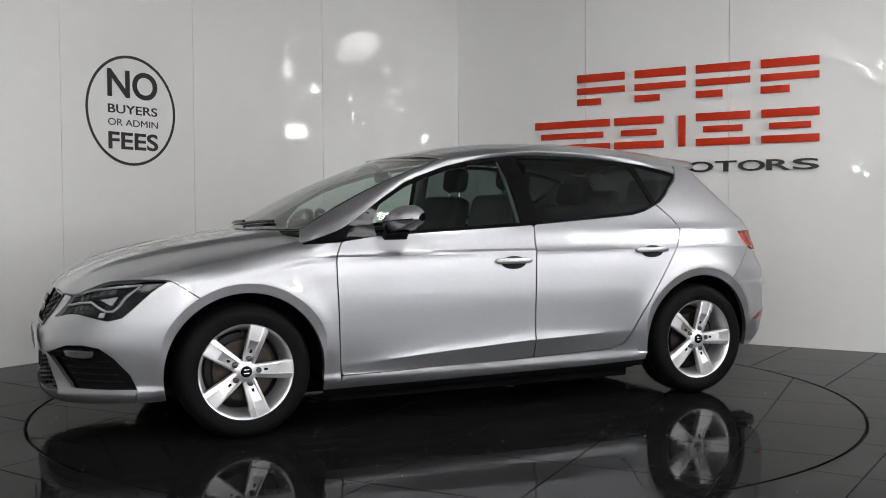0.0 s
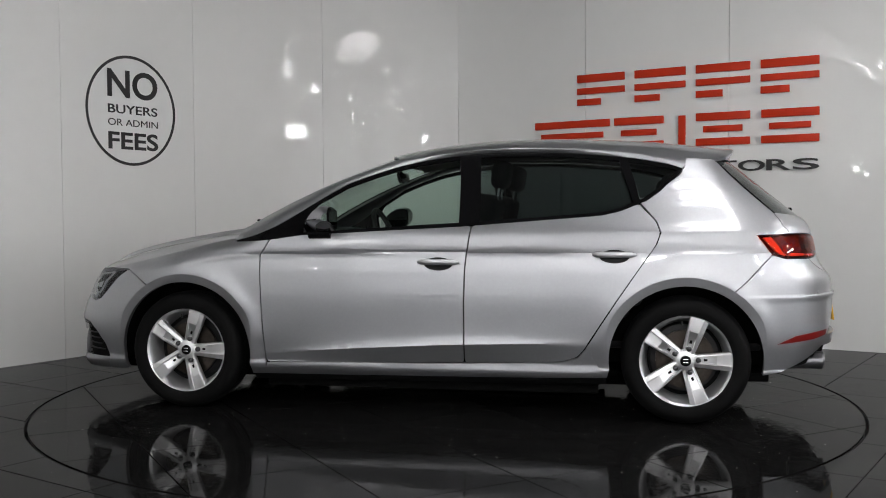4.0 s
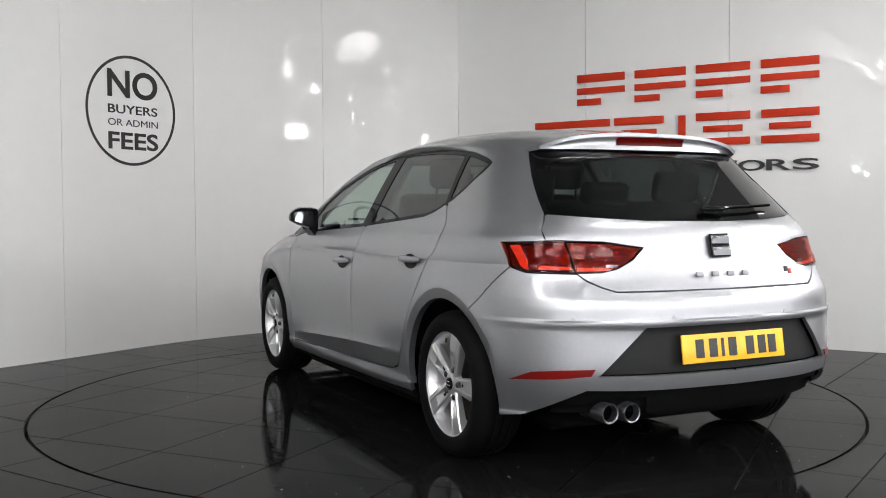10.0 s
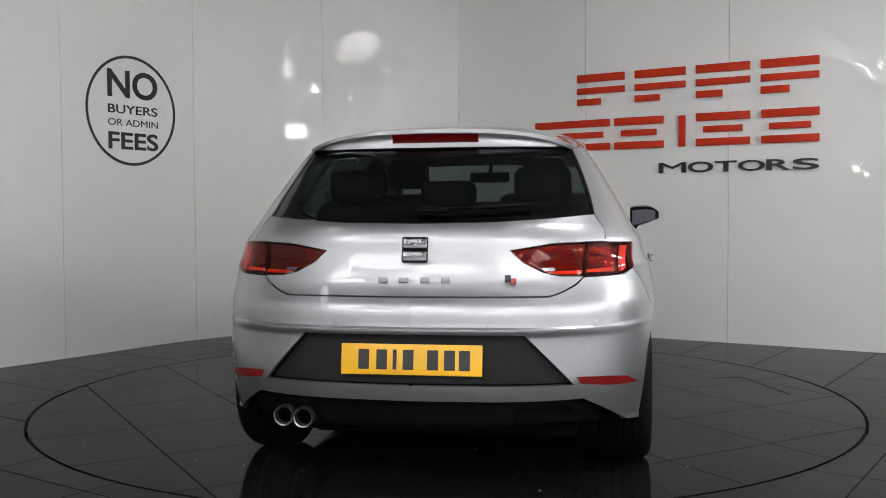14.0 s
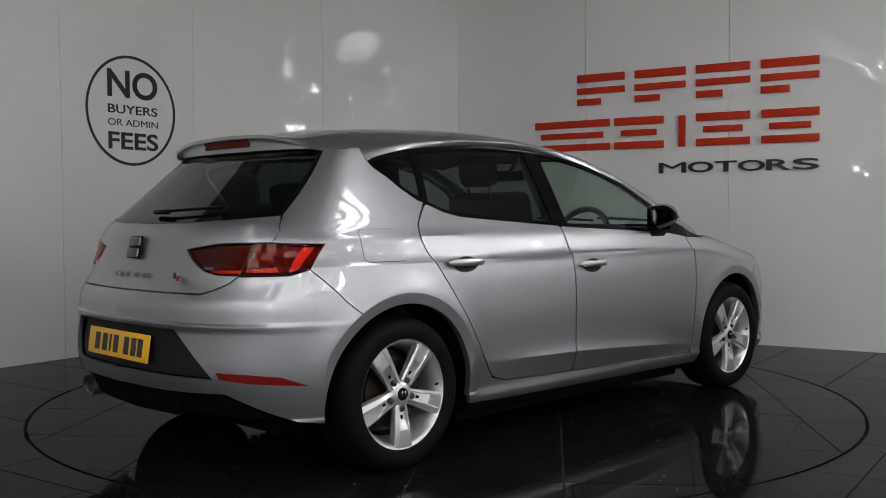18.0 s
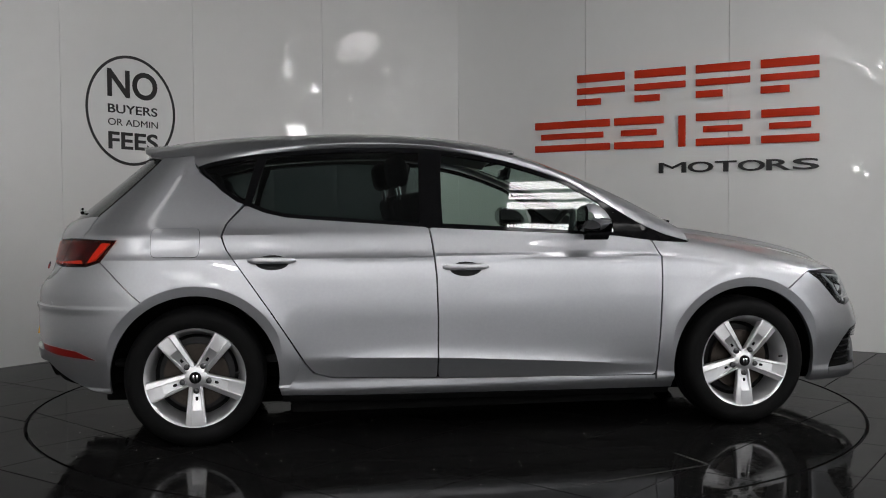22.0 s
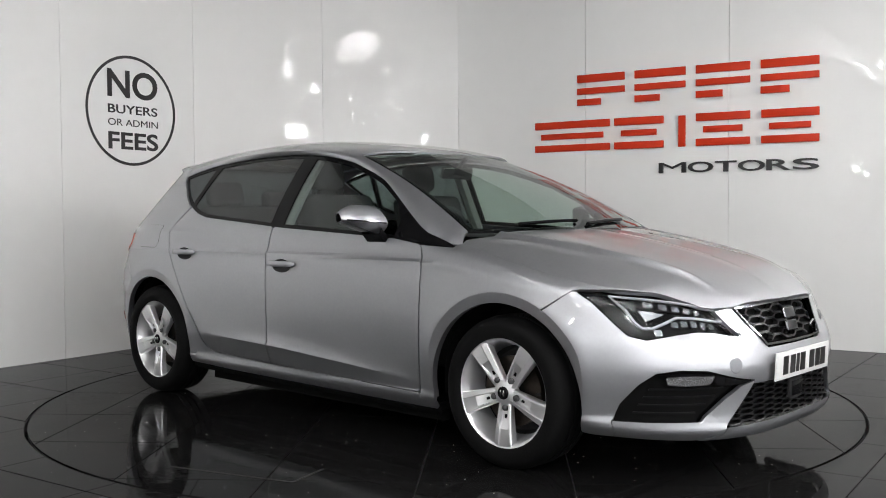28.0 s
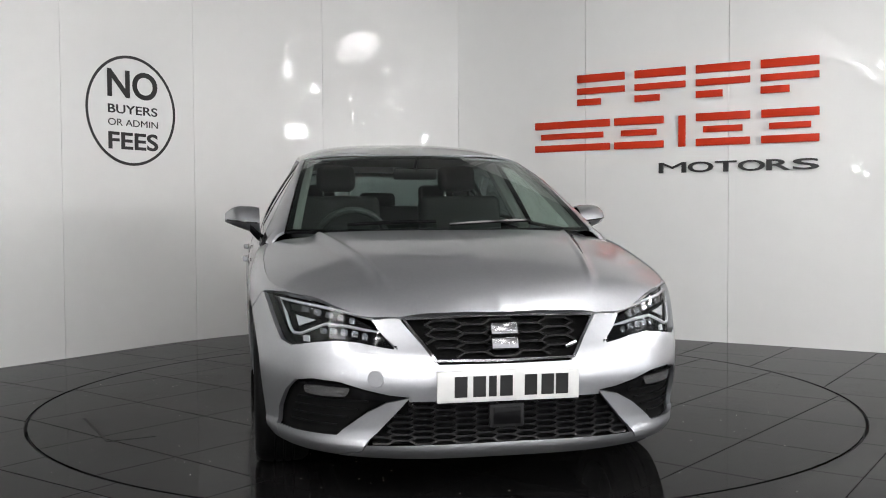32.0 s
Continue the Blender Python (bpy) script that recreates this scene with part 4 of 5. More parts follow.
    def under(y, k):
        """The spoiler's hollow rear face: k from 0 at its edge to 1 at the glass."""
        xe = float(np.interp(abs(y), [q[1] for q in sp[::-1]], [q[0] for q in sp[::-1]]))
        e = roof_surface(np.array(xe), np.array(y)) + [0.002, 0, -0.012]
        g = body(s_of_y(min(abs(y), 0.54), 1.322, True), 1.322) * [1, 0, 1] + [-0.004, y, 0]
        return e + (g - e) * k + np.array([0.012, 0, 0.006]) * math.sin(math.pi * k)
    part("spoiler_underside", strip([[under(y, k) for k in np.linspace(0, 1, 6)] for y in np.linspace(-0.552, 0.552, 31)]), PAINT, spo)
    part("brake_light", solid(strip([[under(y, k) + [-0.004, 0, -0.002] for k in (0.12, 0.4, 0.72)] for y in np.linspace(-0.18, 0.18, 9)]), 0.003), RED_LENS, spo, "red high brake light")
    # wiper
    arm = []
    for y, z in ((0.0, 1.055), (0.12, 1.058), (0.28, 1.064), (0.42, 1.070)):
        p = body(s_of_y(y, z, True), z)
        arm.append((p[0] - 0.016, -y, p[2] + 0.010))
    wiper = part("rear_wiper", tube(arm, 0.0065), GLOSS_BLACK, car, "black rear wiper arm")
    part("wiper_cap", box((0.024, 0.13, 0.022), (arm[0][0] + 0.002, -0.05, arm[0][2] - 0.002), 0.012, None, 3), GLOSS_BLACK, wiper)
    # bumper
    upper = side([(-1.7335, 0.8365), (-1.6335, 0.7370)]) + side(arch_crease(-WHEEL_X, 123.8, 190)) + side([(-1.78, 0.262), (-1.86, 0.295)]) + \
        rear([(0.615, 0.375), (0.30, 0.372), (0.0, 0.372), (0.0, 0.428), (0.582, 0.428), (0.408, 0.612), (0.0, 0.614), (0.0, 0.744), (0.495, 0.744), (0.54, 0.759), (0.588, 0.784), (0.618, 0.812)]) + side([(-1.80, 0.816)])
    panel("rear_bumper", upper, PAINT, car, "silver rear bumper", du=0.014, dv=0.007)
    dif = [(0.0, 0.614), (0.408, 0.612), (0.582, 0.430), (0.0, 0.430)]
    centre_panel("bumper_insert", dif, True, BLACK_TRIM, car, "black bumper insert round number plate", lip=0.0, out=-0.03)
    lower = [(0.0, 0.370), (0.612, 0.372), (0.685, 0.31), (0.60, 0.30), (0.578, 0.332), (0.382, 0.332), (0.36, 0.25), (0.3, 0.236), (0.0, 0.228)]
    centre_panel("diffuser", lower, True, SHELL, car, "black rear diffuser", out=-0.03)
    for y in (0.435, 0.52):
        pipe = lathe([(0.030, -0.16), (0.038, -0.16), (0.040, 0.0), (0.0375, 0.005), (0.033, 0.003), (0.031, -0.03)], 28)
        pipe.transform(Matrix.Translation((-2.035 if y < 0.5 else -2.012, y, 0.281)) @ pose(0, 0, 0, 0, 0, 90))
        tip = part("exhaust_pipe", pipe, STEEL_MARK, car, "chrome twin exhaust tip")
        # near-black lining that keeps the inside of the tip dark
        bore = lathe([(0.0325, -0.010), (0.032, -0.10), (0.0, -0.10)], 24)
        bore.transform(Matrix.Translation((-2.035 if y < 0.5 else -2.012, y, 0.281)) @ pose(0, 0, 0, 0, 0, 90))
        part("bore", bore, SHELL, tip, "dark bore of exhaust tip")
    plate = part("number_plate", box((0.008, 0.52, 0.111), (-2.117, 0.0, 0.522), 0.002, (0, 8, 0)), PLATE_YELLOW, car, "yellow rear number plate with plain black bars")
    for k, y in enumerate((0.165, 0.098, 0.050, 0.0, -0.090, -0.152, -0.206)):
        part("plate_bar", box((0.003, 0.014 if k == 2 else 0.040, 0.072), (-2.1215, y + 0.01, 0.522), 0.0, (0, 8, 0)), INK, plate)
    bd = box((0.012, 0.092, 0.042), (-2.034, 0.0, 0.940), 0.006, (0, 12, 0), 3)
    joined(bd, box((0.012, 0.092, 0.042), (-2.045, 0.0, 0.893), 0.006, (0, 12, 0), 3))
    badge = part("badge", bd, SATIN, tg, "plain chrome badge")
    part("badge_back", box((0.010, 0.098, 0.096), (-2.033, 0.0, 0.917), 0.004, (0, 12, 0)), GLOSS_BLACK, badge)
    for y in (0.118, 0.040, -0.040, -0.118):
        part("name_bar", box((0.006, 0.034, 0.020), (-2.054, y, 0.806), 0.002, (0, 10, 0)), STEEL_MARK, tg)
    part("trim_mark", box((0.006, 0.022, 0.024), (-2.046, -0.345, 0.814), 0.002, (0, 10, 6)), INK, tg)
    part("trim_mark", box((0.006, 0.020, 0.022), (-2.046, -0.366, 0.804), 0.002, (0, 10, 6)), BADGE_RED, tg)
    for y in (0.66, 0.285, -0.285, -0.66):
        sx = body(s_of_y(abs(y), 0.645, True), 0.645)
        c = lathe([(0, 0.0025), (0.010, 0.002), (0.0115, 0.0)], 16)
        c.transform(Matrix.Translation((sx[0], y, 0.645)) @ pose(0, 0, 0, 0, 0, 90 + math.copysign(42 if abs(y) > 0.5 else 12, -y)))
        part("parking_sensor", c, PAINT, car)


def build_inside(car):
    """Inner shell, wheel housings, underside and the cabin."""
    rim_f = [(0.98, 0.18)] + arch(WHEEL_X, 0.395, 200, -20) + [(1.95, 0.18)]
    top = [(1.93, 0.56), (1.74, 0.72), (1.6, 0.80), (1.3, 0.86), (1.0, 0.90), (0.84, 0.90), (0.3, 0.935), (-0.25, 0.965), (-0.8, 1.0), (-1.0, 1.02), (-1.15, 1.0), (-1.78, 0.93), (-1.90, 0.80)]
    low = [(-1.93, 0.36), (-1.74, 0.30)] + arch(-WHEEL_X, 0.395, 190, -10) + [(-0.9, 0.23)]
    shell = top + low + [(0.9, 0.22)] + list(reversed(arch(WHEEL_X, 0.395, -10, 190))) + [(1.9, 0.25)]
    panel("inner_shell", side(shell), SHELL, car, lip=0.0, out=-0.028, du=0.08, dv=0.05)
    centre_panel("front_inner_shell", [(0.0, 0.66), (0.38, 0.64), (0.70, 0.70), (0.72, 0.2), (0.0, 0.2)], False, SHELL, car, lip=0.0, out=-0.06, du=0.08, dv=0.05)
    centre_panel("rear_inner_shell", [(0.0, 1.0), (0.6, 1.02), (0.68, 0.93), (0.72, 0.25), (0.0, 0.22)], True, SHELL, car, lip=0.0, out=-0.05, du=0.08, dv=0.05)
    part("underbody", joined(box((3.6, 1.16, 0.05), (0.05, 0, 0.20), 0.01), joined(box((1.8, 1.62, 0.04), (0.0, 0, 0.195), 0.01), box((3.2, 1.05, 0.07), (0.0, 0, 0.165), 0.02))), SHELL, car)
    for sgn in (1, -1):
        part("jacking_rail", box((1.78, 0.05, 0.06), (0.0, sgn * 0.73, 0.152), 0.008), SHELL, car)
    part("engine_bay", box((0.9, 1.1, 0.05), (1.45, 0, 0.76), 0.01, (0, 8, 0)), SHELL, car)
    for x in (WHEEL_X, -WHEEL_X):
        for sgn in (1, -1):
            rows = [[(x + 0.392 * math.cos(radians(a)), sgn * y, WHEEL_Z + 0.392 * math.sin(radians(a))) for a in np.linspace(-8, 188, 24)] for y in (0.58, 0.785)]
            w = strip(rows)
            c = w.verts.new((x, sgn * 0.58, WHEEL_Z))
            w.verts.ensure_lookup_table()
            for i in range(23):
                w.faces.new((w.verts[i], w.verts[i + 1], c))
            part("wheel_housing", w, SHELL, car)
    # cabin
    part("cabin_floor", box((2.6, 1.3, 0.03), (-0.4, 0, 0.36), 0.01), FABRIC, car)
    part("headliner", sheet([(0.28, -0.53), (0.28, 0.53), (-1.42, 0.53), (-1.42, -0.53)][::-1], lambda x, y: roof_surface(x, y) + [0, 0, -0.03], 0.1, 0.1, 0.0), HEADLINER, car)
    rows = []
    for y in np.linspace(-0.70, 0.70, 15):
        k = 0.012 * math.cos(y * 3)
        rows.append([(1.08 - 0.15 * y * y, y, 0.945), (0.93, y, 0.962 + k), (0.72, y, 0.958 + k), (0.64, y, 0.92), (0.62, y, 0.80), (0.72, y, 0.62), (0.95, y, 0.5)])
    part("dashboard", strip(rows), DASH, car, "black dashboard")
    wheel = part("steering_wheel", tube([(0.50 + 0.07 * math.sin(a), -0.37 + 0.185 * math.cos(a), 0.90 + 0.17 * math.sin(a)) for a in np.linspace(0, 2 * math.pi, 28, endpoint=False)], 0.017, 8, True), DASH, car)
    part("steering_hub", box((0.05, 0.33, 0.06), (0.53, -0.37, 0.895), 0.015), DASH, wheel)
    def seat(x, y, w, back_h):
        s = part("seat", box((0.50, w, 0.16), (x + 0.22, y, 0.55), 0.05, (0, -6, 0), 3), FABRIC, car, "dark cloth car seat")
        part("backrest", box((0.14, w, back_h), (x - 0.10, y, 0.60 + back_h / 2), 0.05, (0, -14, 0), 3), FABRIC, s)
        return s
    for y in (0.37, -0.37):
        s = seat(-0.12, y, 0.50, 0.56)
        part("headrest", box((0.10, 0.23, 0.16), (-0.35, y, 1.262), 0.045, (0, -10, 0), 3), FABRIC, s)
        for d in (0.075, -0.075):
            part("headrest_post", tube([(-0.325, y + d, 1.08), (-0.345, y + d, 1.20)], 0.007), CHROME, s)
    bench = part("rear_bench", box((0.50, 1.25, 0.16), (-0.80, 0, 0.57), 0.05, None, 3), FABRIC, car, "dark cloth rear bench")
    part("bench_back", box((0.14, 1.25, 0.56), (-1.12, 0, 0.83), 0.05, (0, -18, 0), 3), FABRIC, bench)
    for y in (0.42, 0.0, -0.42):
        part("headrest", box((0.09, 0.25, 0.15 if y else 0.11), (-1.25, y, 1.175 if y else 1.14), 0.035, (0, -12, 0), 3), FABRIC, bench)
        for d in (0.07, -0.07):
            part("headrest_post", tube([(-1.22, y + d, 1.06), (-1.24, y + d, 1.12)], 0.006), CHROME, bench)
    part("parcel_shelf", box((0.42, 1.15, 0.02), (-1.50, 0, 1.0), 0.005), FABRIC, car)
    part("rear_view_mirror", joined(box((0.025, 0.24, 0.065), (0.30, 0.0, 1.265), 0.012, (0, 12, 0)), tube([(0.31, 0.0, 1.29), (0.37, 0.0, 1.345)], 0.012)), GLOSS_BLACK, car)
    # trim on the inside of the middle pillars
    for sgn in (1, -1):
        p = [(-0.22, sgn * 0.775, 0.95), (-0.215, sgn * 0.66, 1.15), (-0.20, sgn * 0.545, 1.34)]
        part("pillar_trim", tube(p, 0.035), HEADLINER, car)
    for sgn in (1, -1):
        rows = []
        for b in np.linspace(0.03, 0.97, 12):
            rows.append([tuple(screen(np.array(sgn * a), np.array(b))[()] + [-0.01 - k, 0, -0.012]) for a, k in ((0.965, 0.0), (0.925, 0.01), (0.90, 0.05))])
        part("pillar_trim", strip(rows), HEADLINER, car)
    # wipers on the windscreen base
    for y0, y1 in ((0.02, 0.58), (-0.62, -0.06)):
        pts = [tuple(screen(np.array(a), np.array(0.045 + 0.03 * math.sin((a - y0) * 3)))[()] + [0.0, 0, 0.012]) for a in np.linspace(y0, y1, 6)]
        part("wiper", tube(pts, 0.009, 6), GLOSS_BLACK, car, "black windscreen wiper")


def build_mirrors(car, doors):
    for sgn in (1, -1):
        # stations from the inboard end to the tip: domed above, blunt in front, flat at the glass
        prof = [(0.468, 0.985), (0.468, 1.060), (0.480, 1.071), (0.505, 1.077), (0.545, 1.073), (0.585, 1.056), (0.615, 1.032), (0.630, 1.010), (0.622, 0.994), (0.602, 0.980), (0.57, 0.970), (0.52, 0.966), (0.475, 0.974)]
        rows = []
        for u in np.linspace(0, 1, 16):
            y = 0.838 + 0.170 * u
            k = 1 - 0.86 * max(0.0, (u - 0.55) / 0.45) ** 2.4
            up, down = 1.15 + 0.1 * min(1.0, u / 0.2) - 0.75 * max(0.0, (u - 0.5) / 0.5) ** 2.2, 1.25 - 1.02 * u ** 1.25
            rows.append([(0.468 + (x - 0.468) * (1 - 0.38 * u ** 1.6) * (0.25 + 0.75 * k), sgn * y, 1.022 + (z - 1.022) * (up if z > 1.022 else down) + 0.006 * u) for x, z in prof])

        def shell(a, b, thick=0.002):
            bm = strip([r[a:b + 1] for r in rows])
            return solid(bm, thick)
        m = part("door_mirror", shell(2, 7), PAINT, car, "silver door mirror with black foot", sharp=40)
        part("mirror_front", shell(7, 10), PAINT, m)
        part("mirror_base", shell(10, 12), GLOSS_BLACK, m)
        part("mirror_rim", solid(strip([[r[2], r[1], r[0], r[12]] for r in rows]), 0.002), GLOSS_BLACK, m)
        part("indicator", tube([(r[7][0] + 0.001, r[7][1], r[7][2]) for r in rows[1:-1]], 0.0035, 6), SATIN, m, "thin silver indicator strip")
        foot = strip([[(0.56 + dx * 0.06, sgn * y, z + dz * 0.022) for dx, dz in ((-1, -1), (1, -1), (1.2, 0.2), (0.9, 1), (-1, 1), (-1, -1))] for y, z in ((0.80, 0.930), (0.825, 0.930), (0.850, 0.946), (0.885, 0.985))])
        bmesh.ops.recalc_face_normals(foot, faces=foot.faces)
        part("mirror_foot", foot, GLOSS_BLACK, m)
        pane = [[(0.4655, r[0][1], r[0][2] + (r[1][2] - r[0][2]) * q) for q in (-0.06, 0.35, 0.7, 0.93)] for r in rows[1:-2]]
        part("mirror_glass", solid(strip(pane), 0.002), MIRROR_DARK, m)


car, doors = build_car()
build_front(car)
build_rear(car)
build_inside(car)
build_mirrors(car, doors)
wheel_set(car)


# ---- the showroom ----
def polished_tile():
    """Dark polished stone: faint mottling, dull smears over the gloss and a slight unevenness."""
    m = material("dark_polished_tile", (0.007, 0.0069, 0.0069), 0.05, grain=0.4, grain_scale=90, bump=0.00022, bump_scale=14, spec=0.025)
    n, l = m.node_tree.nodes, m.node_tree.links
    tc, smear, fine, mul, out = n.new("ShaderNodeTexCoord"), n.new("ShaderNodeTexNoise"), n.new("ShaderNodeTexNoise"), n.new("ShaderNodeMath"), n.new("ShaderNodeMapRange")
    smear.inputs["Scale"].default_value, smear.inputs["Detail"].default_value, smear.inputs["Distortion"].default_value = 2.2, 6, 1.6
    fine.inputs["Scale"].default_value, fine.inputs["Detail"].default_value = 38, 5
    mul.operation = "MULTIPLY"
    l.new(tc.outputs["Object"], smear.inputs["Vector"]), l.new(tc.outputs["Object"], fine.inputs["Vector"])
    l.new(smear.outputs[0], mul.inputs[0]), l.new(fine.outputs[0], mul.inputs[1])
    out.inputs["From Min"].default_value, out.inputs["From Max"].default_value = 0.20, 0.42
    out.inputs["To Min"].default_value, out.inputs["To Max"].default_value = 0.025, 0.20
    l.new(mul.outputs[0], out.inputs["Value"]), l.new(out.outputs[0], n["Principled BSDF"].inputs["Roughness"])
    return m


BASE = [(-4.20, -0.58), (-3.49, 0.43), (-2.785, 1.45), (-2.085, 2.48), (-1.11, 3.27), (0.13, 3.45), (1.215, 2.785), (2.262, 2.137), (3.32, 1.488), (4.38, 0.84)]
TOP = 3.7
WALL = material("white_gloss_panel", (0.72, 0.72, 0.71), 0.3, coat=0.42, grain=0.02, grain_scale=8, bump=0.008, bump_scale=2.6, coat_rough=0.012, spec=0.06, coat_bump=True, bump_detail=1.4)
SEAM = material("white_joint", (0.62, 0.62, 0.61), 0.4)
PLASTER = material("white_plaster", (0.54, 0.54, 0.53), 0.8, grain=0.15, grain_scale=6)
CEIL = material("ceiling_grey", (0.22, 0.22, 0.22), 0.9, grain=0.1, grain_scale=10)
TILE = polished_tile()
GROUT = material("grey_grout", (0.055, 0.054, 0.052), 0.7, grain=0.2, grain_scale=50)
SLOT = material("black_gap", (0.004, 0.004, 0.004), 0.8)
R_TABLE = 2.245


def inward(a, b):
    d = Vector((b[0] - a[0], b[1] - a[1], 0)).normalized()
    return d, Vector((d.y, -d.x, 0))


def wall_slab(name, a, b, z0, z1, mat, thick=0.10, parent=None, back=0.0):
    """An upright slab along a floor line, its face towards the room."""
    d, n = inward(a, b)
    bm = bmesh.new()
    p, q = Vector((a[0], a[1], 0)) - n * back, Vector((b[0], b[1], 0)) - n * back
    vs = [bm.verts.new(v) for v in (p + Vector((0, 0, z0)), q + Vector((0, 0, z0)), q - n * thick + Vector((0, 0, z0)), p - n * thick + Vector((0, 0, z0)),
                                    p + Vector((0, 0, z1)), q + Vector((0, 0, z1)), q - n * thick + Vector((0, 0, z1)), p - n * thick + Vector((0, 0, z1)))]
    for f in ((0, 1, 5, 4), (1, 2, 6, 5), (2, 3, 7, 6), (3, 0, 4, 7), (4, 5, 6, 7), (3, 2, 1, 0)):
        bm.faces.new([vs[i] for i in f])
    bmesh.ops.recalc_face_normals(bm, faces=bm.faces)
    return part(name, bm, mat, parent)


def wall_at(k, u):
    """A point of the panelled wall at u metres along panel k, and its normal into the room: the line bends smoothly from panel to panel."""
    p = [np.array(q) for q in BASE]
    a, b = p[k], p[k + 1]
    before, after = (p[k - 1] if k else 2 * a - b), (p[k + 2] if k + 2 < len(p) else 2 * b - a)
    m0, m1 = (b - before) / 2, (after - a) / 2
    t = u / np.linalg.norm(b - a)
    q = (2 * t ** 3 - 3 * t * t + 1) * a + (t ** 3 - 2 * t * t + t) * m0 + (3 * t * t - 2 * t ** 3) * b + (t ** 3 - t * t) * m1
    d = (6 * t * t - 6 * t) * a + (3 * t * t - 4 * t + 1) * m0 + (6 * t - 6 * t * t) * b + (3 * t * t - 2 * t) * m1
    d /= np.linalg.norm(d)
    return q, np.array((d[1], -d[0]))


def on_wall(bm, k):
    """Lays a flat mesh (x along the wall, y up, z out) on panel k, running on to the next where it is longer."""
    size = [np.linalg.norm(np.subtract(BASE[i + 1], BASE[i])) for i in range(len(BASE) - 1)]
    for v in bm.verts:
        i, u = k, v.co.x
        while u > size[i] and i < len(size) - 1:
            u -= size[i]
            i += 1
        q, n = wall_at(i, u)
        v.co = Vector((*(q + n * v.co.z), v.co.y))
    bmesh.ops.recalc_face_normals(bm, faces=bm.faces)
    return bm


def wall_sheet(k, u0, u1, z0, z1, out, thick):
    """A bent slab on the wall's line."""
    bm = bmesh.new()
    rows = []
    for u in np.linspace(u0, u1, 13):
        rows.append([bm.verts.new((u, z, h)) for z, h in ((z0, out), (z1, out), (z1, out - thick), (z0, out - thick))])
    for a, b in zip(rows, rows[1:]):
        for i in range(4):
            bm.faces.new((a[i], b[i], b[(i + 1) % 4], a[(i + 1) % 4]))
    bm.faces.new(rows[0]), bm.faces.new(rows[-1][::-1])
    return on_wall_one(bm, k)


def on_wall_one(bm, k):
    for v in bm.verts:
        q, n = wall_at(k, v.co.x)
        v.co = Vector((*(q + n * v.co.z), v.co.y))
    bmesh.ops.recalc_face_normals(bm, faces=bm.faces)
    return bm


def build_walls():
    for name, ks in (("wall_west", (0, 1, 2)), ("wall_north", (3, 4)), ("wall_east", (5, 6, 7, 8))):
        backing = None
        for k in ks:
            size = np.linalg.norm(np.subtract(BASE[k + 1], BASE[k]))
            o = part(name if backing is None else "backing", wall_sheet(k, 0, size, 0, TOP, -0.012, 0.08), SEAM, backing)
            if backing is None:
                backing = tagged(o, "white gloss panelled showroom wall", "wall", kind="structure")
            part("panel", wall_sheet(k, 0.0016, size - 0.0016, 0, TOP, 0.0, 0.012), WALL, backing)
    far = [BASE[-1], (4.9, -1.5), (4.9, -8.6), (-4.9, -8.6), (-4.9, -1.5), BASE[0]]
    for name, a, b in zip(("wall_right", "wall_side_1", "wall_back", "wall_side_2", "wall_left"), far, far[1:]):
        tagged(wall_slab(name, a, b, 0, TOP, PLASTER, 0.1), "plain white plaster wall", "wall", kind="structure")
    c = box((10.4, 13.2, 0.1), (0, -2.7, TOP + 0.05))
    tagged(part("ceiling", c, CEIL, None), "plain grey ceiling", "ceiling", kind="structure")


def flat(poly, z0, z1, mat, name, parent=None, bevel=0.0):
    m = Matrix.Translation((0, 0, z0))
    return part(name, prism(poly, z1 - z0, m), mat, parent)


def ring_clip(poly, r, n=96):
    """Cuts a convex tile to the inside of a circle."""
    out = [tuple(p) for p in poly]
    for k in range(n):
        a = 2 * math.pi * (k + 0.5) / n
        c, s = math.cos(a), math.sin(a)
        lim = r * math.cos(math.pi / n)
        nxt = []
        for i, p in enumerate(out):
            q = out[(i + 1) % len(out)]
            dp, dq = lim - (p[0] * c + p[1] * s), lim - (q[0] * c + q[1] * s)
            if dp >= 0:
                nxt.append(p)
            if (dp > 0 > dq) or (dp < 0 < dq):
                t = dp / (dp - dq)
                nxt.append((p[0] + t * (q[0] - p[0]), p[1] + t * (q[1] - p[1])))
        out = nxt
        if len(out) < 3:
            return []
    return out


def build_floor():
    # one slab to the walls, with a round pit for the turntable
    bm = bmesh.new()
    n = 96
    inner = [bm.verts.new((2.26 * math.cos(2 * math.pi * k / n), 2.26 * math.sin(2 * math.pi * k / n), -0.008)) for k in range(n)]
    outer = []
    for k in range(n):
        a = 2 * math.pi * k / n
        c, s = math.cos(a), math.sin(a)
        t = min(5.2 / max(abs(c), 1e-6), (4.0 if s > 0 else 9.2) / max(abs(s), 1e-6))
        outer.append(bm.verts.new((t * c, t * s, -0.008)))
    for k in range(n):
        bm.faces.new((inner[k], outer[k], outer[(k + 1) % n], inner[(k + 1) % n]))
    floor = tagged(part("floor", bm, GROUT, None), "dark polished tiled showroom floor", "floor", kind="structure")
    bm = lathe([(2.262, -0.008), (2.262, -0.06), (0.0, -0.06)], 96, "z")
    part("turntable_pit", bm, SLOT, floor)
    return floor


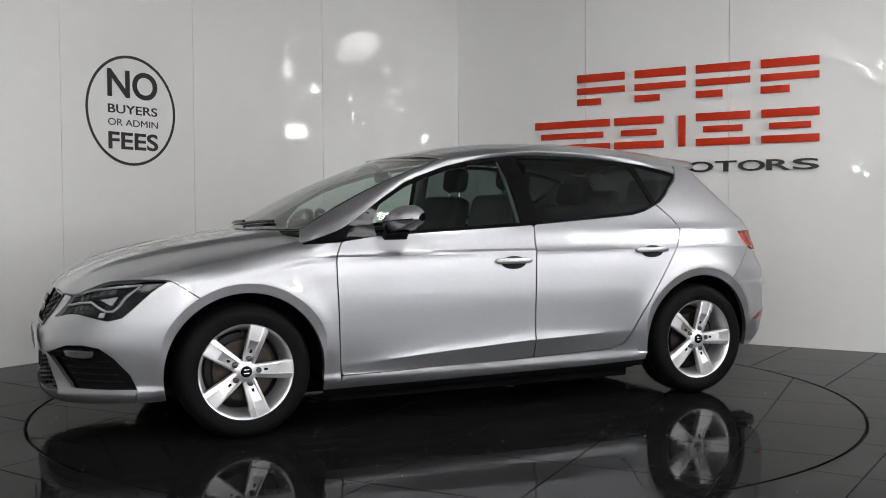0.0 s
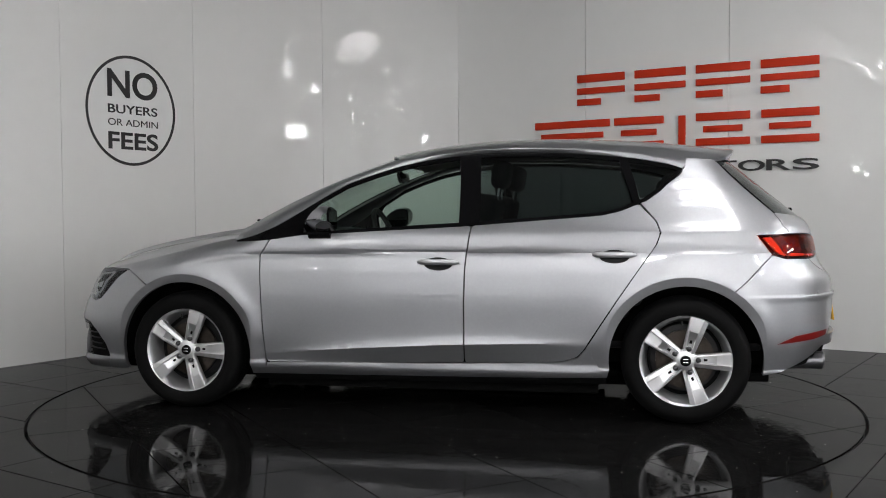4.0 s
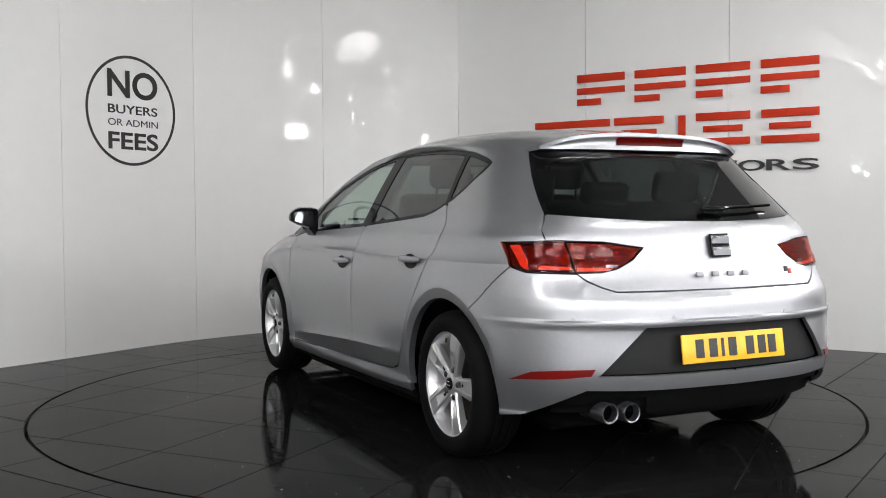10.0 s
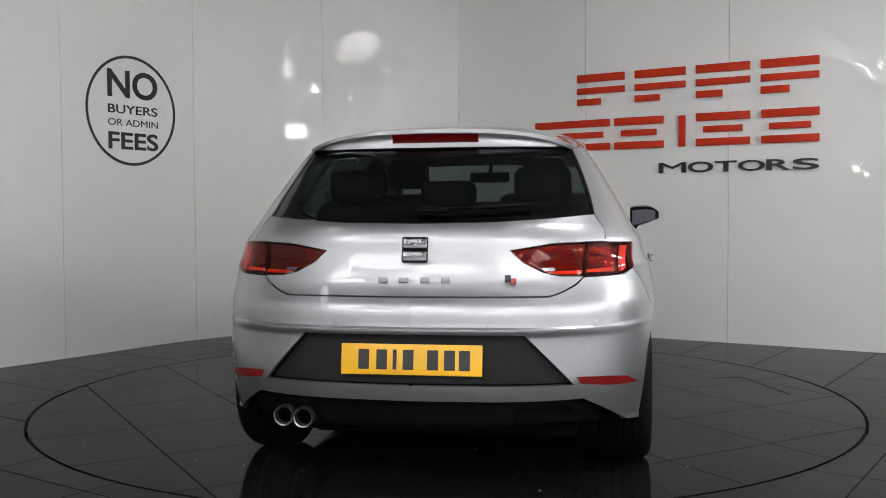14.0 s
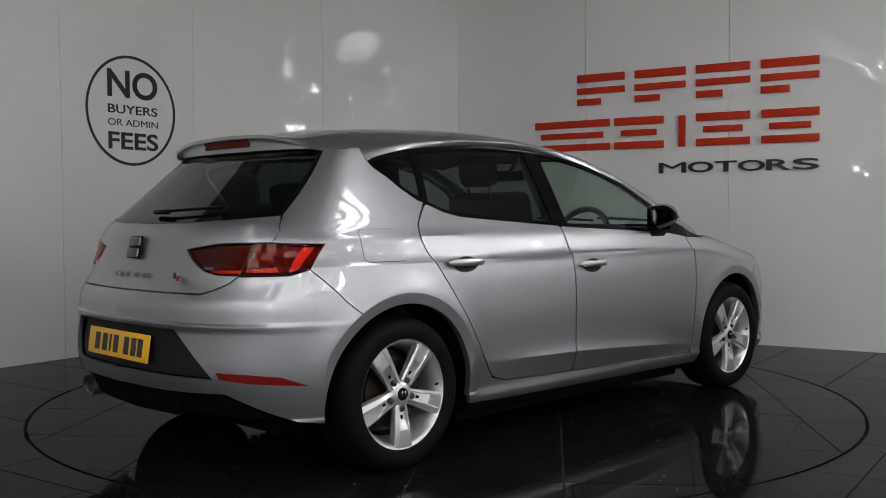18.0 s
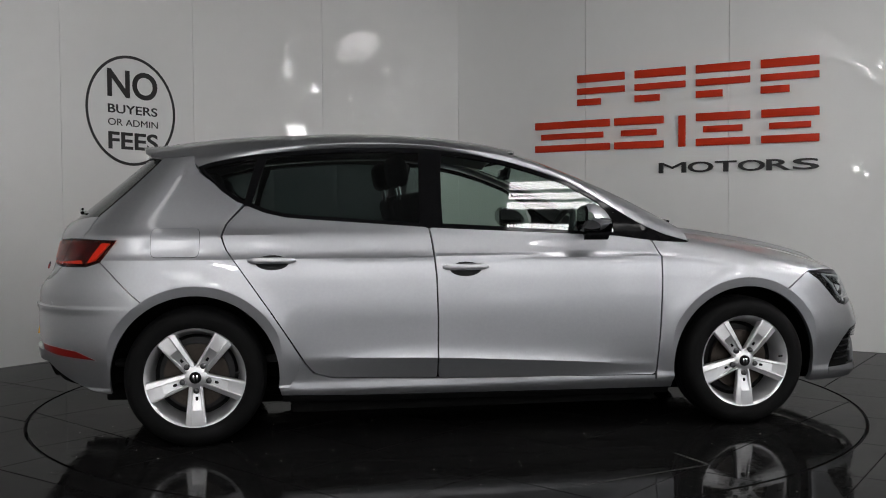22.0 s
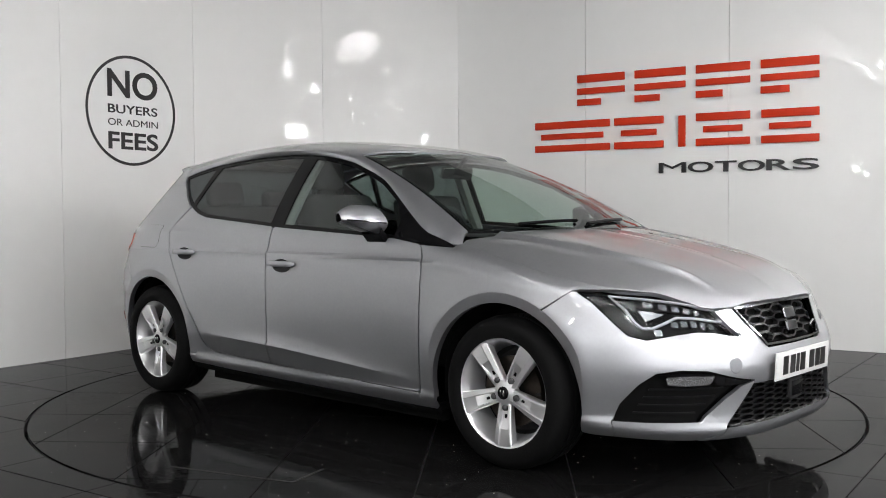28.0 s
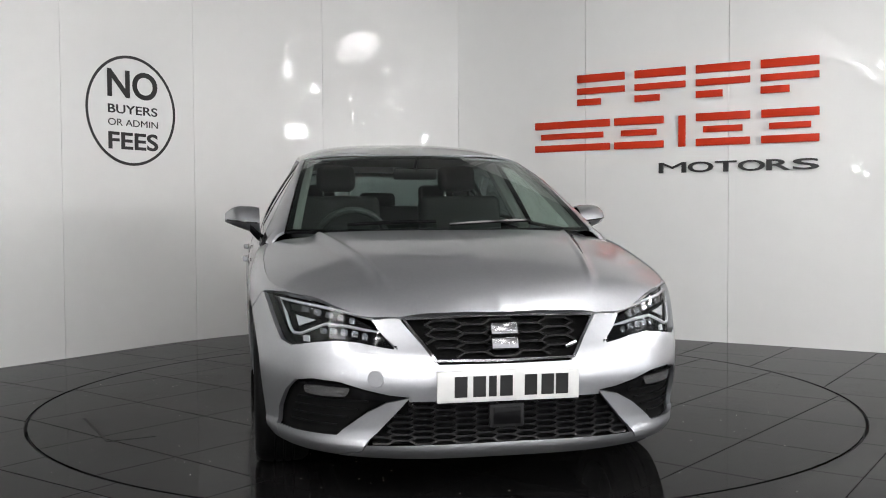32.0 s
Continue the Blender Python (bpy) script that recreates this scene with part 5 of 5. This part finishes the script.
def floor_tiles(floor, size, turn, shift):
    """Tiles round the turntable, in rows turned by an angle, each a thin slab."""
    gap = 0.003
    c, s = math.cos(radians(turn)), math.sin(radians(turn))
    far = bmesh.new()
    for i in range(-24, 24):
        for j in range(-24, 24):
            u0, v0 = i * size + shift[0], j * size + shift[1]
            q = [(u0 + gap, v0 + gap), (u0 + size - gap, v0 + gap), (u0 + size - gap, v0 + size - gap), (u0 + gap, v0 + size - gap)]
            w = [(c * u - s * v, s * u + c * v) for u, v in q]
            mx, my = sum(p[0] for p in w) / 4, sum(p[1] for p in w) / 4
            if not (-5.3 < mx < 5.3 and -9.0 < my < 3.6):
                continue
            if my < -4.4 or abs(mx) > 4.6:
                joined(far, prism(w, 0.012, Matrix.Translation((0, 0, -0.012))))
                continue
            r = [math.hypot(*p) for p in w]
            if max(r) < R_TABLE + 0.02:
                continue
            if min(r) < R_TABLE + 0.02 or math.hypot(mx, my) < R_TABLE + size * 0.72:
                w = outside(w)
                if not w:
                    continue
            flat(w, -0.012, 0.0, TILE, "tile", floor)
    tagged(part("far_tiles", far, TILE, floor), kind="stuff")


def outside(poly, r=2.262, n=10):
    """A tile less the part of it inside the turntable's circle."""
    dense = []
    for i, p in enumerate(poly):
        q = poly[(i + 1) % len(poly)]
        for t in np.linspace(0, 1, 40, endpoint=False):
            dense.append((p[0] + t * (q[0] - p[0]), p[1] + t * (q[1] - p[1])))
    keep = [math.hypot(*p) > r for p in dense]
    if all(keep):
        return poly
    if not any(keep):
        return []
    # start where the outline leaves the circle
    n0 = next(i for i in range(len(dense)) if keep[i] and not keep[i - 1])
    run = []
    i = n0
    while keep[i % len(dense)] and len(run) < len(dense):
        run.append(dense[i % len(dense)])
        i += 1
    if len(run) < 3:
        return []
    a0, a1 = math.atan2(run[-1][1], run[-1][0]), math.atan2(run[0][1], run[0][0])
    d = (a1 - a0 + math.pi) % (2 * math.pi) - math.pi
    arc_pts = [(r * math.cos(a0 + d * t), r * math.sin(a0 + d * t)) for t in np.linspace(0, 1, 8)]
    slim = [run[0]] + run[1:-1] + [run[-1]]
    # drop points on straight runs
    out = []
    for k, p in enumerate(slim):
        if 0 < k < len(slim) - 1:
            a, b = slim[k - 1], slim[k + 1]
            if abs((p[0] - a[0]) * (b[1] - a[1]) - (p[1] - a[1]) * (b[0] - a[0])) < 1e-9:
                continue
        out.append(p)
    return out + arc_pts


def build_turntable(size, shift, turn):
    base = lathe([(0.0, -0.008), (R_TABLE - 0.002, -0.008), (R_TABLE - 0.002, -0.05), (0.0, -0.05)], 96, "z")
    table = tagged(part("turntable", base, GROUT, None), "round tiled turntable flush in the dark floor", "turntable")
    gap = 0.003
    c, s = math.cos(radians(turn)), math.sin(radians(turn))
    for i in range(-6, 6):
        for j in range(-6, 6):
            u0, v0 = i * size + shift[0], j * size + shift[1]
            q = [(u0 + gap, v0 + gap), (u0 + size - gap, v0 + gap), (u0 + size - gap, v0 + size - gap), (u0 + gap, v0 + size - gap)]
            q = ring_clip([(c * u - s * v, s * u + c * v) for u, v in q], R_TABLE)
            if len(q) > 2:
                flat(q, -0.010, 0.0, TILE, "tile", table)
    return table


def specks(name, n, seed, inside):
    """Pale grit strewn on the floor."""
    rng = random.Random(seed)
    bm = bmesh.new()
    while n:
        x, y = rng.uniform(-3.4, 3.4), rng.uniform(-3.6, 1.6)
        r = math.hypot(x, y)
        if (r < 2.2) != inside or (not inside and r < 2.3):
            continue
        n -= 1
        d = rng.choice((0.0015, 0.002, 0.003, 0.004))
        a = rng.uniform(0, 6)
        vs = [bm.verts.new((x + d * math.cos(a + k * 1.26) * rng.uniform(0.6, 1), y + d * math.sin(a + k * 1.26), 0.0008)) for k in range(5)]
        top = bm.verts.new((x, y, 0.002))
        for k in range(5):
            bm.faces.new((vs[k], vs[(k + 1) % 5], top))
    return bm


build_walls()
floor = build_floor()
table = build_turntable(0.605, (0.0, 0.555), 39.2)
floor_tiles(floor, 0.605, 55.8, (0.02, 0.03))
# edge of a small hatch let into the turntable's tiles
for (x0, y0), (x1, y1) in (((0.246, -1.964), (0.814, -1.774)), ((0.814, -1.774), (0.752, -1.565))):
    seam_bar = box((math.hypot(x1 - x0, y1 - y0), 0.011, 0.001), (0, 0, 0))
    seam_bar.transform(pose((x0 + x1) / 2, (y0 + y1) / 2, 0.0006, 0, 0, math.degrees(math.atan2(y1 - y0, x1 - x0))))
    part("hatch_seam", seam_bar, SLOT, table)


GRIT = material("pale_grit", (0.6, 0.58, 0.55), 0.8)
tagged(part("grit", specks("grit", 300, 3, True), GRIT, table), kind="stuff")
tagged(part("floor_grit", specks("grit", 260, 4, False), GRIT, None), "pale grit strewn on the dark floor", "grit", kind="stuff")


def lettering(name, text, x0, x1, z0, z1, k, mat, parent, weight=0.0, depth=0.0025):
    """A word in the built-in font, fitted to a width and height on a wall."""
    cu = bpy.data.curves.new("word", "FONT")
    cu.body, cu.size, cu.extrude, cu.offset, cu.resolution_u = text, 1.0, 0.002, weight, 6
    ob = new("word", cu)
    me = bpy.data.meshes.new_from_object(ob.evaluated_get(bpy.context.evaluated_depsgraph_get()))
    bpy.data.objects.remove(ob)
    bm = bmesh.new()
    bm.from_mesh(me)
    bpy.data.meshes.remove(me)
    xs, ys = [v.co.x for v in bm.verts], [v.co.y for v in bm.verts]
    for v in bm.verts:
        v.co.x = x0 + (v.co.x - min(xs)) / (max(xs) - min(xs)) * (x1 - x0)
        v.co.y = z0 + (v.co.y - min(ys)) / (max(ys) - min(ys)) * (z1 - z0)
        v.co.z = depth if v.co.z > 0 else 0.0005
    return part(name, on_wall(bm, k), mat, parent)


def build_signs():
    # round notice on the west wall
    ring = bmesh.new()
    n = 96
    loops = [[ring.verts.new((0.635 + r * math.cos(2 * math.pi * k / n), 1.861 + r * math.sin(2 * math.pi * k / n), h)) for k in range(n)] for r, h in ((0.427, 0.0005), (0.427, 0.0025), (0.405, 0.0025), (0.405, 0.0005))]
    for a, b in zip(loops, loops[1:]):
        for k in range(n):
            ring.faces.new((a[k], a[(k + 1) % n], b[(k + 1) % n], b[k]))
    on_wall(ring, 2)
    sign = tagged(part("wall_notice", ring, SIGN_BLACK, None), "round black vinyl notice about fees on white wall", "sign")
    lettering("word", "NO", 0.408, 0.890, 1.955, 2.172, 2, SIGN_BLACK, sign, 0.022)
    lettering("word", "BUYERS", 0.410, 0.886, 1.833, 1.902, 2, SIGN_BLACK, sign, 0.014)
    lettering("word", "OR ADMIN", 0.410, 0.890, 1.739, 1.792, 2, SIGN_BLACK, sign)
    lettering("word", "FEES", 0.410, 0.890, 1.557, 1.692, 2, SIGN_BLACK, sign, 0.022)
    # trader's name on the east wall, as plain raised bars
    sign = tagged(new("wall_sign"), "raised sign of red bars and a black word on white wall", "sign")

    def bar(x0, x1, z0, z1, mat):
        part("bar", on_wall(box((x1 - x0, z1 - z0, 0.022), ((x0 + x1) / 2, (z0 + z1) / 2, 0.014), 0.002), 5), mat, sign)
    for x0, x1 in ((1.204, 1.631), (1.721, 2.155), (2.242, 2.673), (2.755, 3.188)):
        bar(x0, x1, 2.166, 2.232, WALL_RED)
        bar(x0, x1, 2.065, 2.118, WALL_RED)
        bar(x0, x0 + (x1 - x0) * 0.5, 1.970, 2.025, WALL_RED)
    for x0, x1 in ((0.797, 1.50), (1.541, 1.971), (2.244, 2.675), (2.762, 3.192)):
        bar(x0, x1, 1.782, 1.845, WALL_RED)
        bar(x0 + 0.06, x1 - 0.06, 1.690, 1.740, WALL_RED)
        bar(x0, x1, 1.583, 1.642, WALL_RED)
    bar(2.099, 2.156, 1.583, 1.836, WALL_RED)
    for c, x0, x1 in (("M", 1.933, 2.162), ("O", 2.178, 2.385), ("T", 2.40, 2.572), ("O", 2.584, 2.79), ("R", 2.802, 2.985), ("S", 3.0, 3.194)):
        lettering("letter", c, x0, x1, 1.371, 1.457, 5, SIGN_BLACK, sign, 0.0 if c == "M" else 0.016, 0.022)


def build_lights():
    mat = material("lamp_glow", (1.0, 0.985, 0.985), 0.5, emit=LAMP_POWER)
    dim = material("dim_lamp_glow", (1.0, 0.985, 0.985), 0.5, emit=6.0)
    mid = material("strip_glow", (1.0, 0.985, 0.985), 0.5, emit=22.0)
    body_mat = material("lamp_housing", (0.7, 0.7, 0.7), 0.4)

    def lamp(name, w, d, label, group, glow):
        t = tagged(new(name), label, "ceiling light", group)
        part("housing", box((w + 0.06, d + 0.06, 0.05), (0, 0, -0.025), 0.008), body_mat, t)
        part("diffuser", box((w, d, 0.008), (0, 0, -0.0535), 0.002), glow, t)
        return t
    near = lamp("strip_light", 1.3, 0.15, "white ceiling strip light", "ceiling strip lights", mid)
    near.matrix_basis = pose(1.79, -1.76, TOP, 0, 0, 12)
    copy_thing(near, pose(1.84, -1.98, TOP, 0, 0, 12)), copy_thing(near, pose(1.89, -2.20, TOP, 0, 0, 12))
    # unseen light panels added over the open end, placed to balance walls and car
    first = lamp("ceiling_light", 1.2, 0.9, "unseen white ceiling light panel added for soft light", "ceiling light panels", mat)
    first.matrix_basis = pose(*PANELS[0][:2], TOP, 0, 0, PANELS[0][2])
    for x, y, r in PANELS[1:]:
        copy_thing(first, pose(x, y, TOP, 0, 0, r))
    low = lamp("ceiling_light", 1.5, 0.16, "narrow dim white ceiling light", "narrow ceiling lights", dim)
    low.matrix_basis = pose(*DIM[0][:2], TOP, 0, 0, DIM[0][2])
    for x, y, r in DIM[1:]:
        copy_thing(low, pose(x, y, TOP, 0, 0, r))
    # small flood lamps on the far walls
    flood = tagged(new("flood_lamp"), "small square white flood lamp on wall", "wall light", "flood lamps")
    part("casing", box((0.58, 0.06, 0.26), (0, -0.03, 0), 0.01), BLACK_TRIM, flood)
    part("lamp_face", box((0.52, 0.008, 0.20), (0, 0.004, 0), 0.002), material("flood_glow", (1.0, 0.985, 0.985), 0.5, emit=110.0), flood)
    flood.matrix_basis = pose(4.70, -0.66, 2.36, 0, 0, 102.5)
    for x, y, z, r in FLOODS:
        copy_thing(flood, pose(x, y, z, 0, 0, r))
    bulb = tagged(new("spot_lamp"), "small square white spot lamp on wall", "wall light", "spot lamps")
    part("casing", box((0.26, 0.06, 0.17), (0, -0.03, 0), 0.01), BLACK_TRIM, bulb)
    part("lamp_face", box((0.22, 0.008, 0.13), (0, 0.004, 0), 0.002), material("spot_glow", (1.0, 0.985, 0.97), 0.5, emit=65.0), bulb)
    bulb.matrix_basis = pose(4.89, -2.49, 3.40, 0, 0, 90)
    for x, y, z, r in SPOTS:
        copy_thing(bulb, pose(x, y, z, 0, 0, r))
    bare = tagged(new("tube_lamp"), "long thin bare white tube lamp under ceiling", "ceiling light", "bare tube lamps")
    part("tube", tube([(-0.6, 0, -0.07), (0.6, 0, -0.07)], 0.022, 10), material("bare_tube_glow", (1.0, 0.985, 0.97), 0.5, emit=55.0), bare)
    part("batten", box((1.3, 0.06, 0.04), (0, 0, -0.02), 0.006), body_mat, bare)
    bare.matrix_basis = pose(*TUBES[0][:2], TOP, 0, 0, TUBES[0][2])
    for x, y, r in TUBES[1:]:
        copy_thing(bare, pose(x, y, TOP, 0, 0, r))
    # a pair of bright tubes high on the side wall
    tube_lamp = tagged(new("tube_light"), "thin white upright tube light on wall", "wall light", "tube lights")
    part("tube", box((0.09, 0.03, 0.32), (0, 0.02, 0), 0.01), material("tube_glow", (1.0, 0.985, 0.985), 0.5, emit=45.0), tube_lamp)
    part("holder", box((0.11, 0.012, 0.36), (0, 0, 0), 0.004), body_mat, tube_lamp)
    tube_lamp.matrix_basis = pose(4.66, -0.50, 3.45, 0, 0, 102.5)
    copy_thing(tube_lamp, pose(4.71, -0.72, 3.45, 0, 0, 102.5))


LAMP_POWER = 7.6
PANELS = [(2.6, -7.3, 0), (0.7, -7.6, 0), (-1.5, -7.3, 0), (-3.6, -7.4, 0), (-2.9, -4.9, 60), (0.5, -6.4, 0), (-2.0, -6.2, 0), (-3.75, -6.0, 90)]
DIM = [(0.5, -3.7, 0), (-1.2, -4.1, 15), (-2.2, -2.7, 60), (3.9, -3.2, 90), (-4.3, -3.6, 90)]
FLOODS = [(4.85, -1.36, 2.40, 102.5), (4.84, -5.62, 2.38, 90), (-0.21, -8.59, 2.70, 0)]
SPOTS = [(2.0, -8.59, 3.3, 0), (3.0, -8.59, 3.05, 0), (4.2, -8.59, 3.4, 0), (0.8, -8.59, 3.5, 0), (-2.5, -8.59, 3.2, 0), (4.84, -5.40, 3.11, 90), (4.84, -7.9, 3.55, 90), (4.84, -3.3, 2.95, 90), (4.84, -6.3, 3.45, 90), (4.84, -7.1, 2.95, 90), (4.84, -4.4, 3.5, 90), (4.84, -8.2, 3.1, 90), (-4.89, -7.9, 1.96, -90), (4.86, -1.75, 3.05, 96)]
TUBES = [(2.39, -5.36, 80), (2.70, -7.9, 70), (-1.06, -5.5, 100), (1.7, -6.9, 75), (-3.7, -6.6, 60)]
build_signs()
build_lights()
# unseen glowing panes added behind the open end and along one side, for fill
def fill_panes(name, place, glow, wide, z0, z1):
    def put(bm):
        bm.transform(place)
        return bm
    rails = joined(box((wide, 0.05, 0.05), (0, 0.028, z1 + 0.02), 0.004), box((wide, 0.05, 0.05), (0, 0.028, z0 - 0.02), 0.004))
    fill_frame = tagged(part(name, put(rails), SEAM, None), "unseen pale-framed glowing panes added as fill light", "window", kind="structure")
    for k in range(4):
        part("window_frame", put(box((0.04, 0.05, z1 - z0), ((k / 3 - 0.5) * wide, 0.028, (z0 + z1) / 2), 0.004)), SEAM, fill_frame)
    for k in range(3):
        part("pane", put(box((wide / 3 - 0.03, 0.012, z1 - z0), ((k / 3 - 1 / 3) * wide, 0.010, (z0 + z1) / 2))), glow, fill_frame)


# glow of the added fill panes, stronger along the side
BACK_FILL = material("back_fill_glow", (0.97, 0.98, 1.0), 0.5, emit=0.85)
SIDE_FILL = material("side_fill_glow", (0.97, 0.98, 1.0), 0.5, emit=1.6)
fill_panes("back_fill_panes", pose(0, -8.6, 0), BACK_FILL, 9.2, 0.12, 2.85)
fill_panes("side_fill_panes", pose(4.9, -5.05, 0, 0, 0, 90), SIDE_FILL, 6.7, 0.35, 2.65)


# ---- what moves ----
TURN_KNOTS = [(0, 204.77), (4, 169.41), (8, 133.90), (12, 98.47), (16, 62.56), (20, 26.95), (24, -8.10), (28, -42.62), (32, -78.32)]
CAR_ON_TABLE = Vector((-0.0027, -0.2265, 0.0))


def motions():
    rows_car, rows_table = [], []
    for t in range(0, 33):
        a = float(along(TURN_KNOTS, float(t)))
        r = pose(0, 0, 0, 0, 0, a)
        rows_table.append((float(t), r))
        rows_car.append((float(t), r @ Matrix.Translation(CAR_ON_TABLE)))
    walk(table, rows_table)
    walk(car, rows_car)


motions()
